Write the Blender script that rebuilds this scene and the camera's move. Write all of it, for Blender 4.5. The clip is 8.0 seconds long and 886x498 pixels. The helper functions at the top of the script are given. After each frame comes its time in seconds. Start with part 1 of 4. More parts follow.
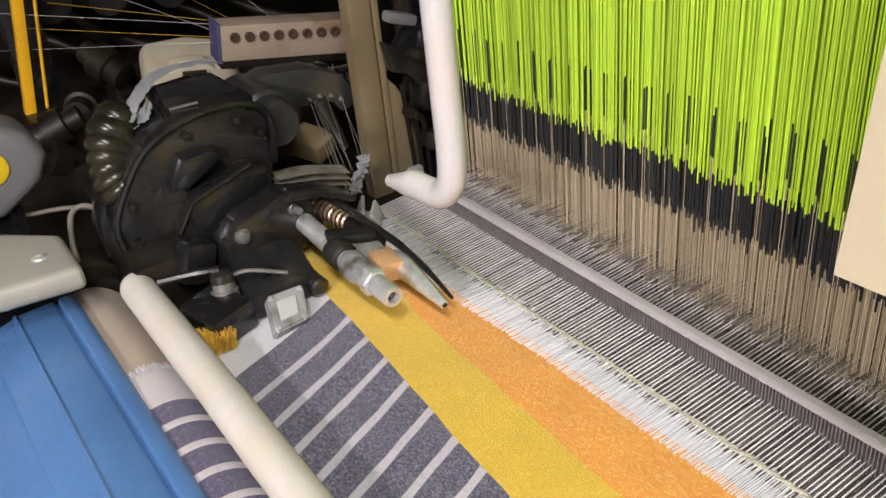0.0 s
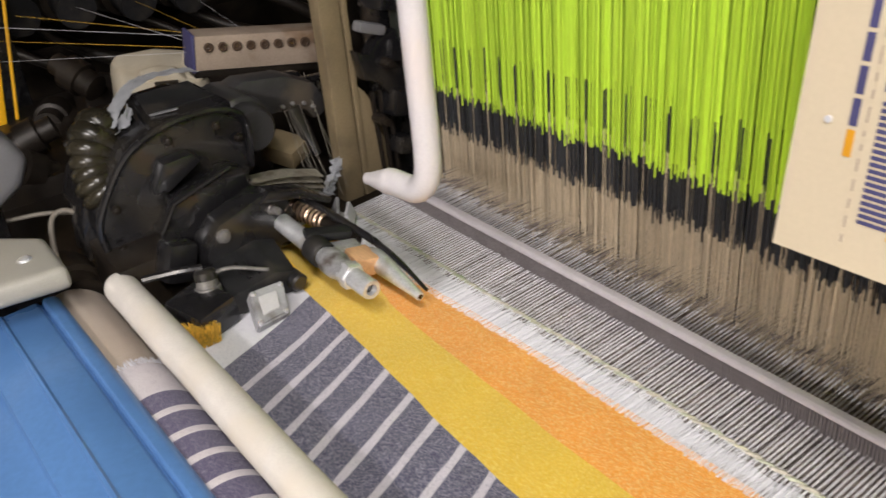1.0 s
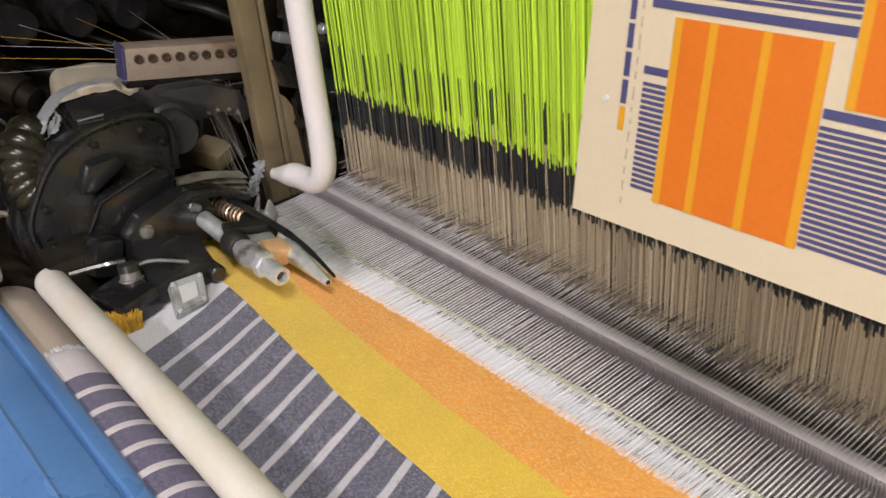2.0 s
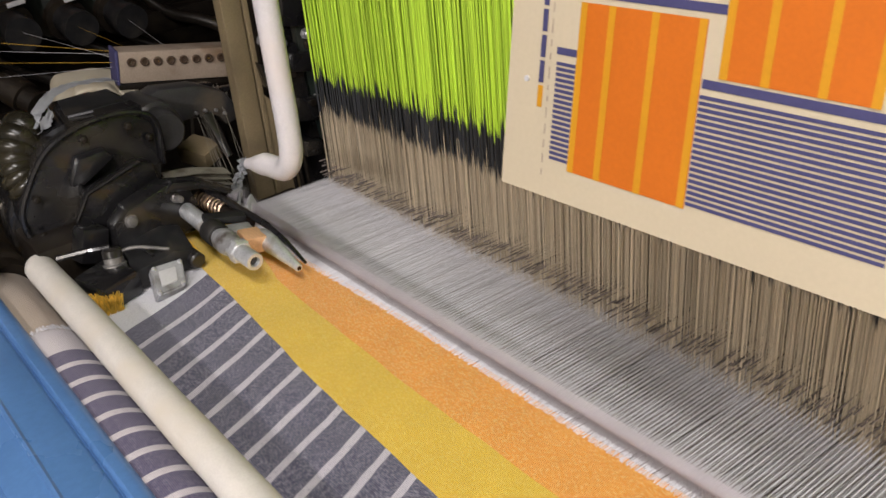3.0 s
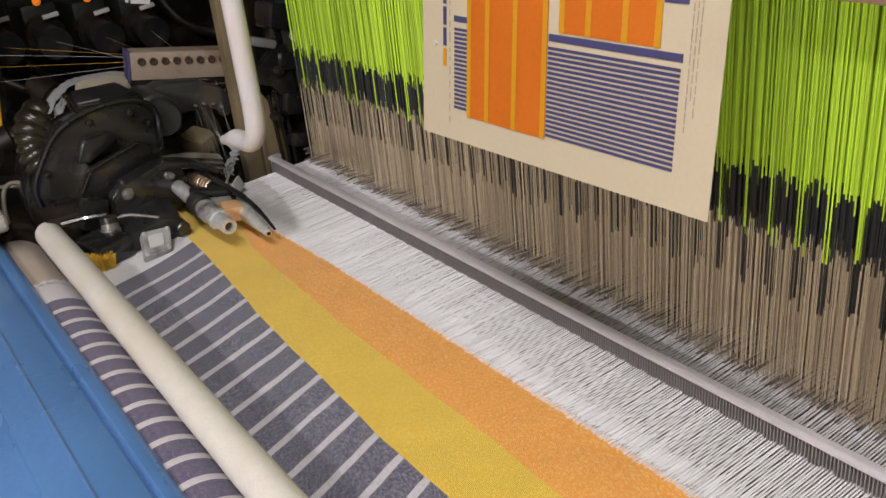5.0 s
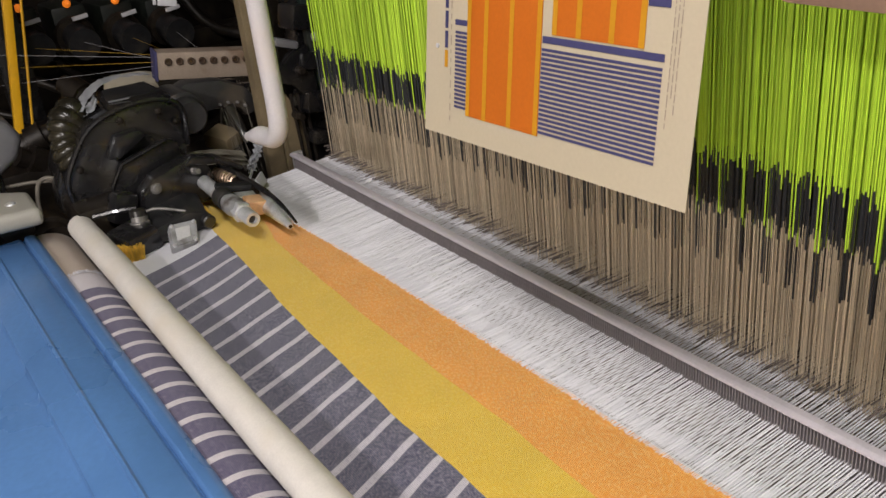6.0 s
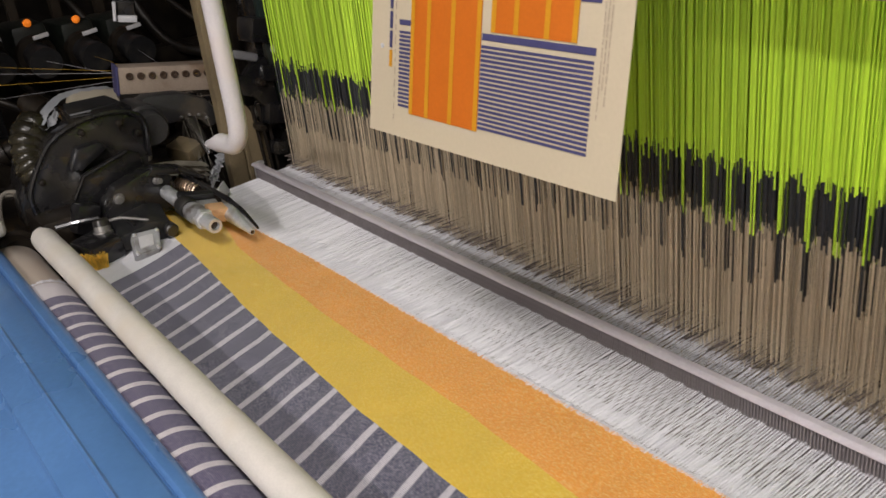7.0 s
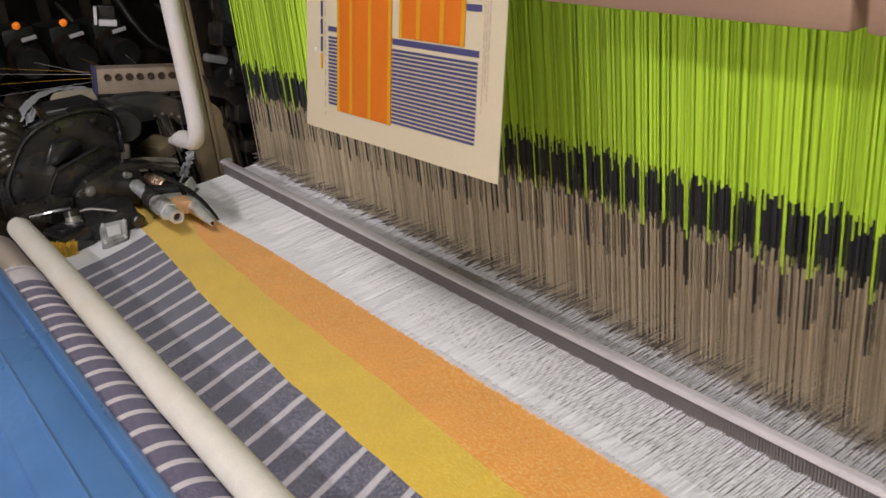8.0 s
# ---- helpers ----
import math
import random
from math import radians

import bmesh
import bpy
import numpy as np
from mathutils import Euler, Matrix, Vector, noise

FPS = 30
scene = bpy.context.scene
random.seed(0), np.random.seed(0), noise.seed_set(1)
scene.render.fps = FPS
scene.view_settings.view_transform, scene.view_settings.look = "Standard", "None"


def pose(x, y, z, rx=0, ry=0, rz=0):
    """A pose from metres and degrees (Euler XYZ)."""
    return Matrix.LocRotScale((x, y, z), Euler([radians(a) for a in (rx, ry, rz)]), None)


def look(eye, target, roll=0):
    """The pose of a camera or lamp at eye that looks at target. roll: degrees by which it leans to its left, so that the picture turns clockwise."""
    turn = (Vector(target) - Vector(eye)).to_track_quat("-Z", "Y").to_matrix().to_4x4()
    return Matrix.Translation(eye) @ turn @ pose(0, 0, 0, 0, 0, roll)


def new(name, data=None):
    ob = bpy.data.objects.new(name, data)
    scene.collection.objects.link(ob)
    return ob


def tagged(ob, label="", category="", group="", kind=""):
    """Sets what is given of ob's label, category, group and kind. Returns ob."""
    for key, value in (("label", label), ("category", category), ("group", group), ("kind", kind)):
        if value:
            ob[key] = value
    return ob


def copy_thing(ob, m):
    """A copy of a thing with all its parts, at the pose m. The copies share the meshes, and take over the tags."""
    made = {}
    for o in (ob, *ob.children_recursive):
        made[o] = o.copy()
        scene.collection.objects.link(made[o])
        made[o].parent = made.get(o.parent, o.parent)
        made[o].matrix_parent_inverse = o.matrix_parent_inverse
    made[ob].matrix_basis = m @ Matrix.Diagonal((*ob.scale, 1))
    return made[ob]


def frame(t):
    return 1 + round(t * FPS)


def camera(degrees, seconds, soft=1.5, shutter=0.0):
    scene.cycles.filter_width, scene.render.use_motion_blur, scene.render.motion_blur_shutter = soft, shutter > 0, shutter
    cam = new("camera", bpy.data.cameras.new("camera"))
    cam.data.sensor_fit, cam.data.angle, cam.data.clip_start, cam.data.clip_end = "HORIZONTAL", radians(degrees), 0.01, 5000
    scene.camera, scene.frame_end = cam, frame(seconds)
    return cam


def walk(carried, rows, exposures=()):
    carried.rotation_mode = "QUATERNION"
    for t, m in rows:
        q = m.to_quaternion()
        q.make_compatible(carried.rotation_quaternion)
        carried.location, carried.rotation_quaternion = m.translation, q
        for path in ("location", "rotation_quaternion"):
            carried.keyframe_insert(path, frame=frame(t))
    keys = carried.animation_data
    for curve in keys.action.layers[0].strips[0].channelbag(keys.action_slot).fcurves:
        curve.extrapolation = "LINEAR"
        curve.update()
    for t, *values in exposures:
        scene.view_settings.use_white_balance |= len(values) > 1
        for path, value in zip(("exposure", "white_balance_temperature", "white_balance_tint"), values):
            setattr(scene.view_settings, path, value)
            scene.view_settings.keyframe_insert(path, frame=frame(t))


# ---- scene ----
cam = camera(52.0, 8.0, 1.5, 0.5)
PATH = [
    (0, (0.06, 0.064, 1.45), (0.965, 1.519, 0.419), -6.0),
    (0.5, (0.034, 0.057, 1.457), (0.965, 1.499, 0.43), -5.8),
    (1, (0.017, 0.032, 1.458), (1.011, 1.444, 0.449), -5.2),
    (1.5, (0.016, -0.021, 1.465), (1.071, 1.356, 0.469), -4.7),
    (2, (0.022, -0.076, 1.465), (1.078, 1.309, 0.483), -5.3),
    (3.5, (0.024, -0.201, 1.449), (1.065, 1.237, 0.527), -5.1),
    (4, (0.031, -0.254, 1.447), (1.052, 1.206, 0.537), -5.4),
    (4.5, (0.031, -0.304, 1.431), (1.041, 1.18, 0.55), -5.7),
    (6, (0.006, -0.384, 1.445), (0.961, 1.146, 0.579), -6.3),
    (6.5, (0.0, -0.39, 1.434), (0.992, 1.127, 0.589), -6.4),
    (7, (-0.005, -0.422, 1.433), (1.017, 1.082, 0.601), -6.7),
    (7.5, (0.004, -0.475, 1.438), (1.029, 1.03, 0.611), -6.6),
    (8, (0.01, -0.537, 1.44), (1.031, 0.976, 0.623), -6.1),
]
walk(cam, [(t, look(eye, target, roll)) for t, eye, target, roll in PATH], [(0.0, 0.42), (2.0, 0.25), (3.5, 0.03), (4.5, -0.08), (6.0, -0.16), (8.0, -0.25)])

# ---- world and light ----
world = bpy.data.worlds.new("hall_air")
scene.world = world
world.use_nodes = True
world.node_tree.nodes["Background"].inputs[0].default_value = (0.9, 0.86, 0.8, 1)
world.node_tree.nodes["Background"].inputs[1].default_value = 0.04


def area_lamp(name, x, y, z, sx, sy, watts, colour, rx=0, ry=0):
    data = bpy.data.lights.new(name, "AREA")
    data.shape, data.size, data.size_y, data.energy, data.color = "RECTANGLE", sx, sy, watts, colour
    ob = new(name, data)
    ob.matrix_basis = pose(x, y, z, rx, ry, 0)
    return ob


LAMPS = ((-2.6, -1.5, 2.70, 0.30, 1.8, 165), (-0.34, -0.75, 2.70, 0.24, 2.0, 35))
for lx, ly, lz, sx, sy, watts in LAMPS:
    area_lamp("tube_light", lx, ly, lz - 0.03, sx, sy, watts, (1.0, 0.95, 0.95))

# ---- materials ----


def material(name, colour, rough=0.6, metal=0.0, vary=0.25, scale=40.0, fine=400.0, bump=0.15, depth=0.002, second=None, mask_scale=6.0, sheen=0.0, coat=0.0, stretch=(1, 1, 1), island=0.0):
    """Colour with two scales of change, uneven gloss and a fine relief."""
    m = bpy.data.materials.new(name)
    m.use_nodes = True
    nt = m.node_tree
    b = nt.nodes["Principled BSDF"]
    N, L = nt.nodes.new, nt.links.new
    tc, mp = N("ShaderNodeTexCoord"), N("ShaderNodeMapping")
    mp.inputs["Scale"].default_value = stretch
    L(tc.outputs["Object"], mp.inputs[0])
    big, small = N("ShaderNodeTexNoise"), N("ShaderNodeTexNoise")
    big.inputs["Scale"].default_value, big.inputs["Detail"].default_value = scale, 4
    small.inputs["Scale"].default_value, small.inputs["Detail"].default_value = fine, 2
    L(mp.outputs[0], big.inputs["Vector"]), L(mp.outputs[0], small.inputs["Vector"])
    mixf = N("ShaderNodeMix")
    mixf.inputs["Factor"].default_value = 0.5
    L(big.outputs["Fac"], mixf.inputs["A"]), L(small.outputs["Fac"], mixf.inputs["B"])
    ramp = N("ShaderNodeValToRGB")
    d = [max(0, c * (1 - vary)) for c in colour]
    l = [min(1, c * (1 + vary)) for c in colour]
    ramp.color_ramp.elements[0].position, ramp.color_ramp.elements[1].position = 0.35, 0.65
    ramp.color_ramp.elements[0].color, ramp.color_ramp.elements[1].color = (*d, 1), (*l, 1)
    L(mixf.outputs["Result"], ramp.inputs[0])
    out = ramp.outputs["Color"]
    if second:
        mask, mr = N("ShaderNodeTexNoise"), N("ShaderNodeValToRGB")
        mask.inputs["Scale"].default_value, mask.inputs["Detail"].default_value = mask_scale, 6
        L(tc.outputs["Object"], mask.inputs["Vector"])
        mr.color_ramp.elements[0].position, mr.color_ramp.elements[1].position = 0.52, 0.68
        L(mask.outputs["Fac"], mr.inputs[0])
        mx = N("ShaderNodeMix")
        mx.data_type = "RGBA"
        L(mr.outputs["Color"], mx.inputs["Factor"]), L(out, mx.inputs["A"])
        mx.inputs["B"].default_value = (*second, 1)
        out = mx.outputs["Result"]
    if island:
        geo, hsv, mr2 = N("ShaderNodeNewGeometry"), N("ShaderNodeHueSaturation"), N("ShaderNodeMapRange")
        mr2.inputs["To Min"].default_value, mr2.inputs["To Max"].default_value = 1 - island, 1 + island
        info, plus, wrap = N("ShaderNodeObjectInfo"), N("ShaderNodeMath"), N("ShaderNodeMath")
        wrap.operation = "FRACT"
        L(geo.outputs["Random Per Island"], plus.inputs[0]), L(info.outputs["Random"], plus.inputs[1]), L(plus.outputs[0], wrap.inputs[0])
        L(wrap.outputs[0], mr2.inputs["Value"]), L(mr2.outputs[0], hsv.inputs["Value"]), L(out, hsv.inputs["Color"])
        out = hsv.outputs["Color"]
    L(out, b.inputs["Base Color"])
    rr = N("ShaderNodeMapRange")
    rr.inputs["To Min"].default_value, rr.inputs["To Max"].default_value = max(0.03, rough - 0.12), min(1, rough + 0.12)
    L(big.outputs["Fac"], rr.inputs["Value"]), L(rr.outputs[0], b.inputs["Roughness"])
    b.inputs["Metallic"].default_value = metal
    b.inputs["Sheen Weight"].default_value, b.inputs["Coat Weight"].default_value = sheen, coat
    if bump:
        bp = N("ShaderNodeBump")
        bp.inputs["Strength"].default_value, bp.inputs["Distance"].default_value = bump, depth
        L(mixf.outputs["Result"], bp.inputs["Height"]), L(bp.outputs[0], b.inputs["Normal"])
    return m


def cloth(name, colour, speck, amount, pitch_x, pitch_y, contrast=0.25, bump=0.6, grain=620):
    """Woven cloth: weft ribs along y crossed by warp ribs along x, with flecks of a second yarn."""
    m = bpy.data.materials.new(name)
    m.use_nodes = True
    nt = m.node_tree
    b = nt.nodes["Principled BSDF"]
    N, L = nt.nodes.new, nt.links.new
    tc = N("ShaderNodeTexCoord")
    waves = []
    for axis, pitch in (("X", pitch_x), ("Y", pitch_y)):
        w = N("ShaderNodeTexWave")
        w.bands_direction = axis
        w.inputs["Scale"].default_value = 0.314 / pitch
        w.inputs["Distortion"].default_value, w.inputs["Detail"].default_value, w.inputs["Detail Scale"].default_value = 1.2, 2, 1.5
        L(tc.outputs["Object"], w.inputs["Vector"])
        waves.append(w)
    both = N("ShaderNodeMath")
    both.operation = "MULTIPLY"
    L(waves[0].outputs["Fac"], both.inputs[0]), L(waves[1].outputs["Fac"], both.inputs[1])
    fuzz, mp = N("ShaderNodeTexNoise"), N("ShaderNodeMapping")
    mp.inputs["Scale"].default_value = (1.0, 0.45, 1.0)
    fuzz.inputs["Scale"].default_value, fuzz.inputs["Detail"].default_value, fuzz.inputs["Roughness"].default_value = grain, 3, 0.7
    L(tc.outputs["Object"], mp.inputs[0]), L(mp.outputs[0], fuzz.inputs["Vector"])
    fr = N("ShaderNodeValToRGB")
    fr.color_ramp.elements[0].position, fr.color_ramp.elements[1].position = 0.60 - 0.22 * amount, 0.72 - 0.2 * amount
    L(fuzz.outputs["Fac"], fr.inputs[0])
    mx = N("ShaderNodeMix")
    mx.data_type = "RGBA"
    mx.inputs["A"].default_value, mx.inputs["B"].default_value = (*colour, 1), (*speck, 1)
    L(fr.outputs["Color"], mx.inputs["Factor"])
    hsv, mr = N("ShaderNodeHueSaturation"), N("ShaderNodeMapRange")
    mr.inputs["To Min"].default_value, mr.inputs["To Max"].default_value = 1 - contrast, 1 + contrast * 0.5
    big = N("ShaderNodeTexNoise")
    big.inputs["Scale"].default_value, big.inputs["Detail"].default_value = 22, 3
    L(tc.outputs["Object"], big.inputs["Vector"])
    summ = N("ShaderNodeMath")
    summ.operation = "ADD"
    half = N("ShaderNodeMath")
    half.operation = "MULTIPLY"
    half.inputs[1].default_value = 0.6
    L(big.outputs["Fac"], half.inputs[0]), L(half.outputs[0], summ.inputs[0]), L(both.outputs[0], summ.inputs[1])
    L(summ.outputs[0], mr.inputs["Value"]), L(mr.outputs[0], hsv.inputs["Value"]), L(mx.outputs["Result"], hsv.inputs["Color"])
    L(hsv.outputs["Color"], b.inputs["Base Color"])
    b.inputs["Roughness"].default_value, b.inputs["Sheen Weight"].default_value = 0.9, 0.25
    b.inputs["Specular IOR Level"].default_value = 0.2
    bp = N("ShaderNodeBump")
    bp.inputs["Strength"].default_value, bp.inputs["Distance"].default_value = bump, 0.0012
    addn = N("ShaderNodeMath")
    L(both.outputs[0], addn.inputs[0]), L(fuzz.outputs["Fac"], addn.inputs[1])
    L(addn.outputs[0], bp.inputs["Height"]), L(bp.outputs[0], b.inputs["Normal"])
    return m


def glowing(name, colour, strength):
    m = bpy.data.materials.new(name)
    m.use_nodes = True
    b = m.node_tree.nodes["Principled BSDF"]
    b.inputs["Base Color"].default_value = (*colour, 1)
    b.inputs["Emission Color"].default_value = (*colour, 1)
    b.inputs["Emission Strength"].default_value = strength
    return m


M = {
    "navy": cloth("navy_weave", (0.072, 0.070, 0.128), (0.27, 0.255, 0.32), 0.62, 0.0016, 0.0013, 0.5, grain=760),
    "stripe": cloth("pale_stripe_weave", (0.62, 0.58, 0.64), (0.35, 0.33, 0.42), 0.2, 0.0016, 0.0013),
    "yellow": cloth("yellow_weave", (0.79, 0.50, 0.035), (0.86, 0.64, 0.12), 0.5, 0.0014, 0.0018, 0.26),
    "orange": cloth("orange_weave", (0.88, 0.345, 0.035), (0.92, 0.55, 0.18), 0.5, 0.0014, 0.0018, 0.3),
    "white": cloth("white_weave", (0.74, 0.735, 0.77), (0.6, 0.6, 0.65), 0.3, 0.0012, 0.0013, 0.18),
    "roll_navy": cloth("roll_navy_weave", (0.09, 0.075, 0.15), (0.2, 0.18, 0.25), 0.5, 0.0016, 0.0013),
    "roll_pale": cloth("roll_pale_weave", (0.67, 0.62, 0.63), (0.45, 0.4, 0.45), 0.2, 0.0016, 0.0013),
    "calico": cloth("beige_calico", (0.50, 0.40, 0.30), (0.4, 0.32, 0.24), 0.3, 0.001, 0.001, 0.12),
    "foam": material("off_white_sleeve", (0.64, 0.60, 0.545), 0.75, vary=0.06, scale=60, fine=500, bump=0.25, depth=0.001, second=(0.62, 0.56, 0.47), mask_scale=9),
    "blue": material("blue_enamel", (0.095, 0.215, 0.46), 0.30, vary=0.08, scale=9, fine=160, bump=0.05, second=(0.075, 0.175, 0.385), mask_scale=5, coat=0.25),
    "steel": material("polished_steel", (0.78, 0.79, 0.81), 0.34, 0.62, vary=0.18, scale=70, fine=500, bump=0.05, second=(0.55, 0.52, 0.48), mask_scale=40),
    "rough_steel": material("worn_steel", (0.58, 0.58, 0.59), 0.38, 0.6, vary=0.25, scale=60, fine=500, bump=0.1, second=(0.16, 0.13, 0.11), mask_scale=40),
    "copper": material("copper_spring_wire", (0.50, 0.36, 0.26), 0.35, 0.8, vary=0.2, scale=90, bump=0.05),
    "black": material("black_enamel", (0.011, 0.0105, 0.0115), 0.27, vary=0.35, scale=18, fine=260, bump=0.08, second=(0.030, 0.026, 0.021), mask_scale=16, coat=0.5),
    "black_rubber": material("black_rubber", (0.010, 0.010, 0.011), 0.55, vary=0.3, scale=40, bump=0.1, second=(0.03, 0.026, 0.022), mask_scale=25),
    "dark_iron": material("oily_dark_iron", (0.015, 0.011, 0.008), 0.45, 0.3, vary=0.4, scale=25, bump=0.2, second=(0.035, 0.026, 0.017), mask_scale=12),
    "plate": material("grey_cast_plate", (0.40, 0.40, 0.42), 0.5, 0.2, vary=0.12, scale=50, bump=0.08, second=(0.2, 0.19, 0.18), mask_scale=30),
    "label": material("pale_grey_label", (0.55, 0.54, 0.55), 0.5, vary=0.06, bump=0),
    "grey_plastic": material("warm_grey_plastic", (0.36, 0.345, 0.30), 0.5, vary=0.07, scale=20, fine=600, bump=0.08, depth=0.0006, second=(0.28, 0.25, 0.21), mask_scale=9),
    "slate": material("slate_grey_plastic", (0.17, 0.17, 0.18), 0.45, vary=0.1, scale=20, fine=600, bump=0.06, second=(0.11, 0.1, 0.1), mask_scale=10),
    "lens_yellow": material("yellow_sign_paint", (0.85, 0.58, 0.02), 0.5, vary=0.08),
    "cable": material("grey_cable_sheath", (0.17, 0.15, 0.12), 0.6, vary=0.15, bump=0.05),
    "pipe": material("white_powder_coat", (0.64, 0.605, 0.61), 0.38, vary=0.05, scale=25, bump=0.05, second=(0.66, 0.6, 0.58), mask_scale=14),
    "arm_grey": material("dark_grey_cast_arm", (0.032, 0.031, 0.032), 0.38, vary=0.3, scale=24, bump=0.1, second=(0.075, 0.062, 0.048), mask_scale=18),
    "bolt": material("dull_steel_bolt", (0.24, 0.23, 0.22), 0.36, 0.5, vary=0.2, scale=90, bump=0.05, second=(0.06, 0.05, 0.045), mask_scale=60),
    "hose": material("olive_brown_ribbed_hose", (0.016, 0.014, 0.009), 0.26, vary=0.35, scale=40, bump=0.06, second=(0.03, 0.025, 0.015), mask_scale=20),
    "green_plate": material("dark_green_machine_paint", (0.012, 0.022, 0.019), 0.45, vary=0.2, scale=16, bump=0.08, second=(0.03, 0.032, 0.026), mask_scale=10),
    "post": material("khaki_machine_paint", (0.215, 0.165, 0.095), 0.5, vary=0.12, scale=14, bump=0.08, second=(0.12, 0.09, 0.055), mask_scale=9),
    "jug": material("milky_plastic", (0.50, 0.45, 0.35), 0.5, vary=0.07, scale=15, bump=0.05, second=(0.42, 0.35, 0.24), mask_scale=14),
    "guide_box": material("dusty_aluminium_box", (0.36, 0.285, 0.22), 0.5, 0.15, vary=0.12, scale=22, bump=0.08, second=(0.22, 0.145, 0.09), mask_scale=18),
    "tape": material("pale_worn_tape", (0.42, 0.39, 0.32), 0.5, vary=0.15, scale=60, bump=0.1, second=(0.24, 0.21, 0.16), mask_scale=40),
    "eyelet": material("dark_ceramic_eyelet", (0.07, 0.045, 0.03), 0.3, vary=0.2),
    "rag": material("pale_cotton_rag", (0.48, 0.49, 0.52), 0.9, vary=0.12, scale=50, fine=700, bump=0.35, second=(0.42, 0.42, 0.45), mask_scale=30),
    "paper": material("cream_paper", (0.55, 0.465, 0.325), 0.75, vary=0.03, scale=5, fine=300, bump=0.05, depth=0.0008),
    "ink_navy": material("navy_print", (0.055, 0.052, 0.14), 0.7, vary=0.1, bump=0),
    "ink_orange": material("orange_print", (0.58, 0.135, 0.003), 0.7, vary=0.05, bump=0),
    "ink_gold": material("golden_yellow_print", (0.60, 0.27, 0.005), 0.7, vary=0.05, bump=0),
    "ink_grey": material("grey_print", (0.36, 0.28, 0.22), 0.7, vary=0.1, bump=0),
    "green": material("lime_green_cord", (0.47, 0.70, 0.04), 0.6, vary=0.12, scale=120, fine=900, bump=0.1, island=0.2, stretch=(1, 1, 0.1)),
    "sleeve": material("black_shrink_sleeve", (0.012, 0.014, 0.018), 0.5, vary=0.2, bump=0, island=0.5),
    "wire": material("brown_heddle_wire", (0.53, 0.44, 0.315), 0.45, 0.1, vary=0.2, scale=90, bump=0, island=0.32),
    "yarn_white": material("white_warp_yarn", (0.72, 0.71, 0.74), 0.85, vary=0.08, scale=300, fine=1500, bump=0, island=0.10),
    "yarn_brown": material("taupe_warp_yarn", (0.17, 0.14, 0.125), 0.85, vary=0.2, scale=300, fine=1500, bump=0, island=0.5),
    "yarn_gold": material("golden_weft_yarn", (0.48, 0.44, 0.36), 0.85, vary=0.3, scale=120, fine=900, bump=0, second=(0.28, 0.33, 0.2), mask_scale=30),
    "yarn_green": material("grey_green_weft_yarn", (0.40, 0.41, 0.31), 0.85, vary=0.3, scale=120, fine=900, bump=0, second=(0.55, 0.5, 0.36), mask_scale=40),
    "tuft": material("golden_tuft_yarn", (0.75, 0.47, 0.06), 0.9, vary=0.2, scale=200, fine=900, bump=0, island=0.3),
    "reed_cap": material("lavender_grey_reed_cap", (0.52, 0.48, 0.52), 0.42, 0.1, vary=0.08, scale=30, bump=0.08, second=(0.55, 0.50, 0.54), mask_scale=20),
    "dent": material("reed_dent_steel", (0.27, 0.24, 0.245), 0.45, 0.35, vary=0.2, bump=0),
    "bar": material("tan_painted_bar", (0.30, 0.185, 0.125), 0.5, vary=0.08, scale=20, bump=0.05, second=(0.28, 0.17, 0.12), mask_scale=8),
    "wood": material("tan_wood_block", (0.62, 0.36, 0.19), 0.6, vary=0.15, scale=60, bump=0.1, stretch=(1, 0.2, 1)),
    "gold_plate": material("yellow_chromate_steel", (0.55, 0.40, 0.09), 0.4, 0.7, vary=0.2, scale=40, bump=0.05),
    "amber": glowing("amber_lamp", (1.0, 0.24, 0.02), 0.5),
    "tube_glow": glowing("white_light_tube", (1.0, 0.95, 0.9), 5.0),
    "concrete": material("grey_factory_floor", (0.16, 0.15, 0.14), 0.55, vary=0.15, scale=3, fine=90, bump=0.1, second=(0.10, 0.09, 0.08), mask_scale=1.5),
    "wall": material("dim_factory_wall", (0.30, 0.27, 0.22), 0.8, vary=0.1, scale=2, fine=60, bump=0.1, second=(0.2, 0.17, 0.13), mask_scale=1.2),
    "safety": material("safety_yellow_paint", (0.80, 0.42, 0.01), 0.45, vary=0.08, scale=12, bump=0.04, second=(0.5, 0.26, 0.02), mask_scale=10),
    "olive": material("olive_green_housing", (0.009, 0.012, 0.009), 0.5, vary=0.2, scale=20, bump=0.08, second=(0.018, 0.016, 0.011), mask_scale=12),
    "white_plastic": material("white_plastic", (0.6, 0.6, 0.62), 0.45, vary=0.08, bump=0.03),
}

# ---- building helpers ----


def link(name, bm, mat, parent=None, label="", smooth=False):
    me = bpy.data.meshes.new(name)
    bmesh.ops.recalc_face_normals(bm, faces=bm.faces)
    bm.to_mesh(me)
    bm.free()
    for one in (mat if isinstance(mat, (list, tuple)) else [mat]):
        me.materials.append(M[one])
    if smooth:
        me.shade_smooth()
        me.set_sharp_from_angle(angle=radians(38))
    ob = new(name, me)
    if parent:
        ob.parent = parent
    if label:
        ob["label"] = label
    return ob


def part(name, bm, mat, parent, label="", smooth=True):
    return link(name, bm, mat, parent, label, smooth)


def thing(name, label, category, group="", kind=""):
    return tagged(new(name), label, category, group, kind)


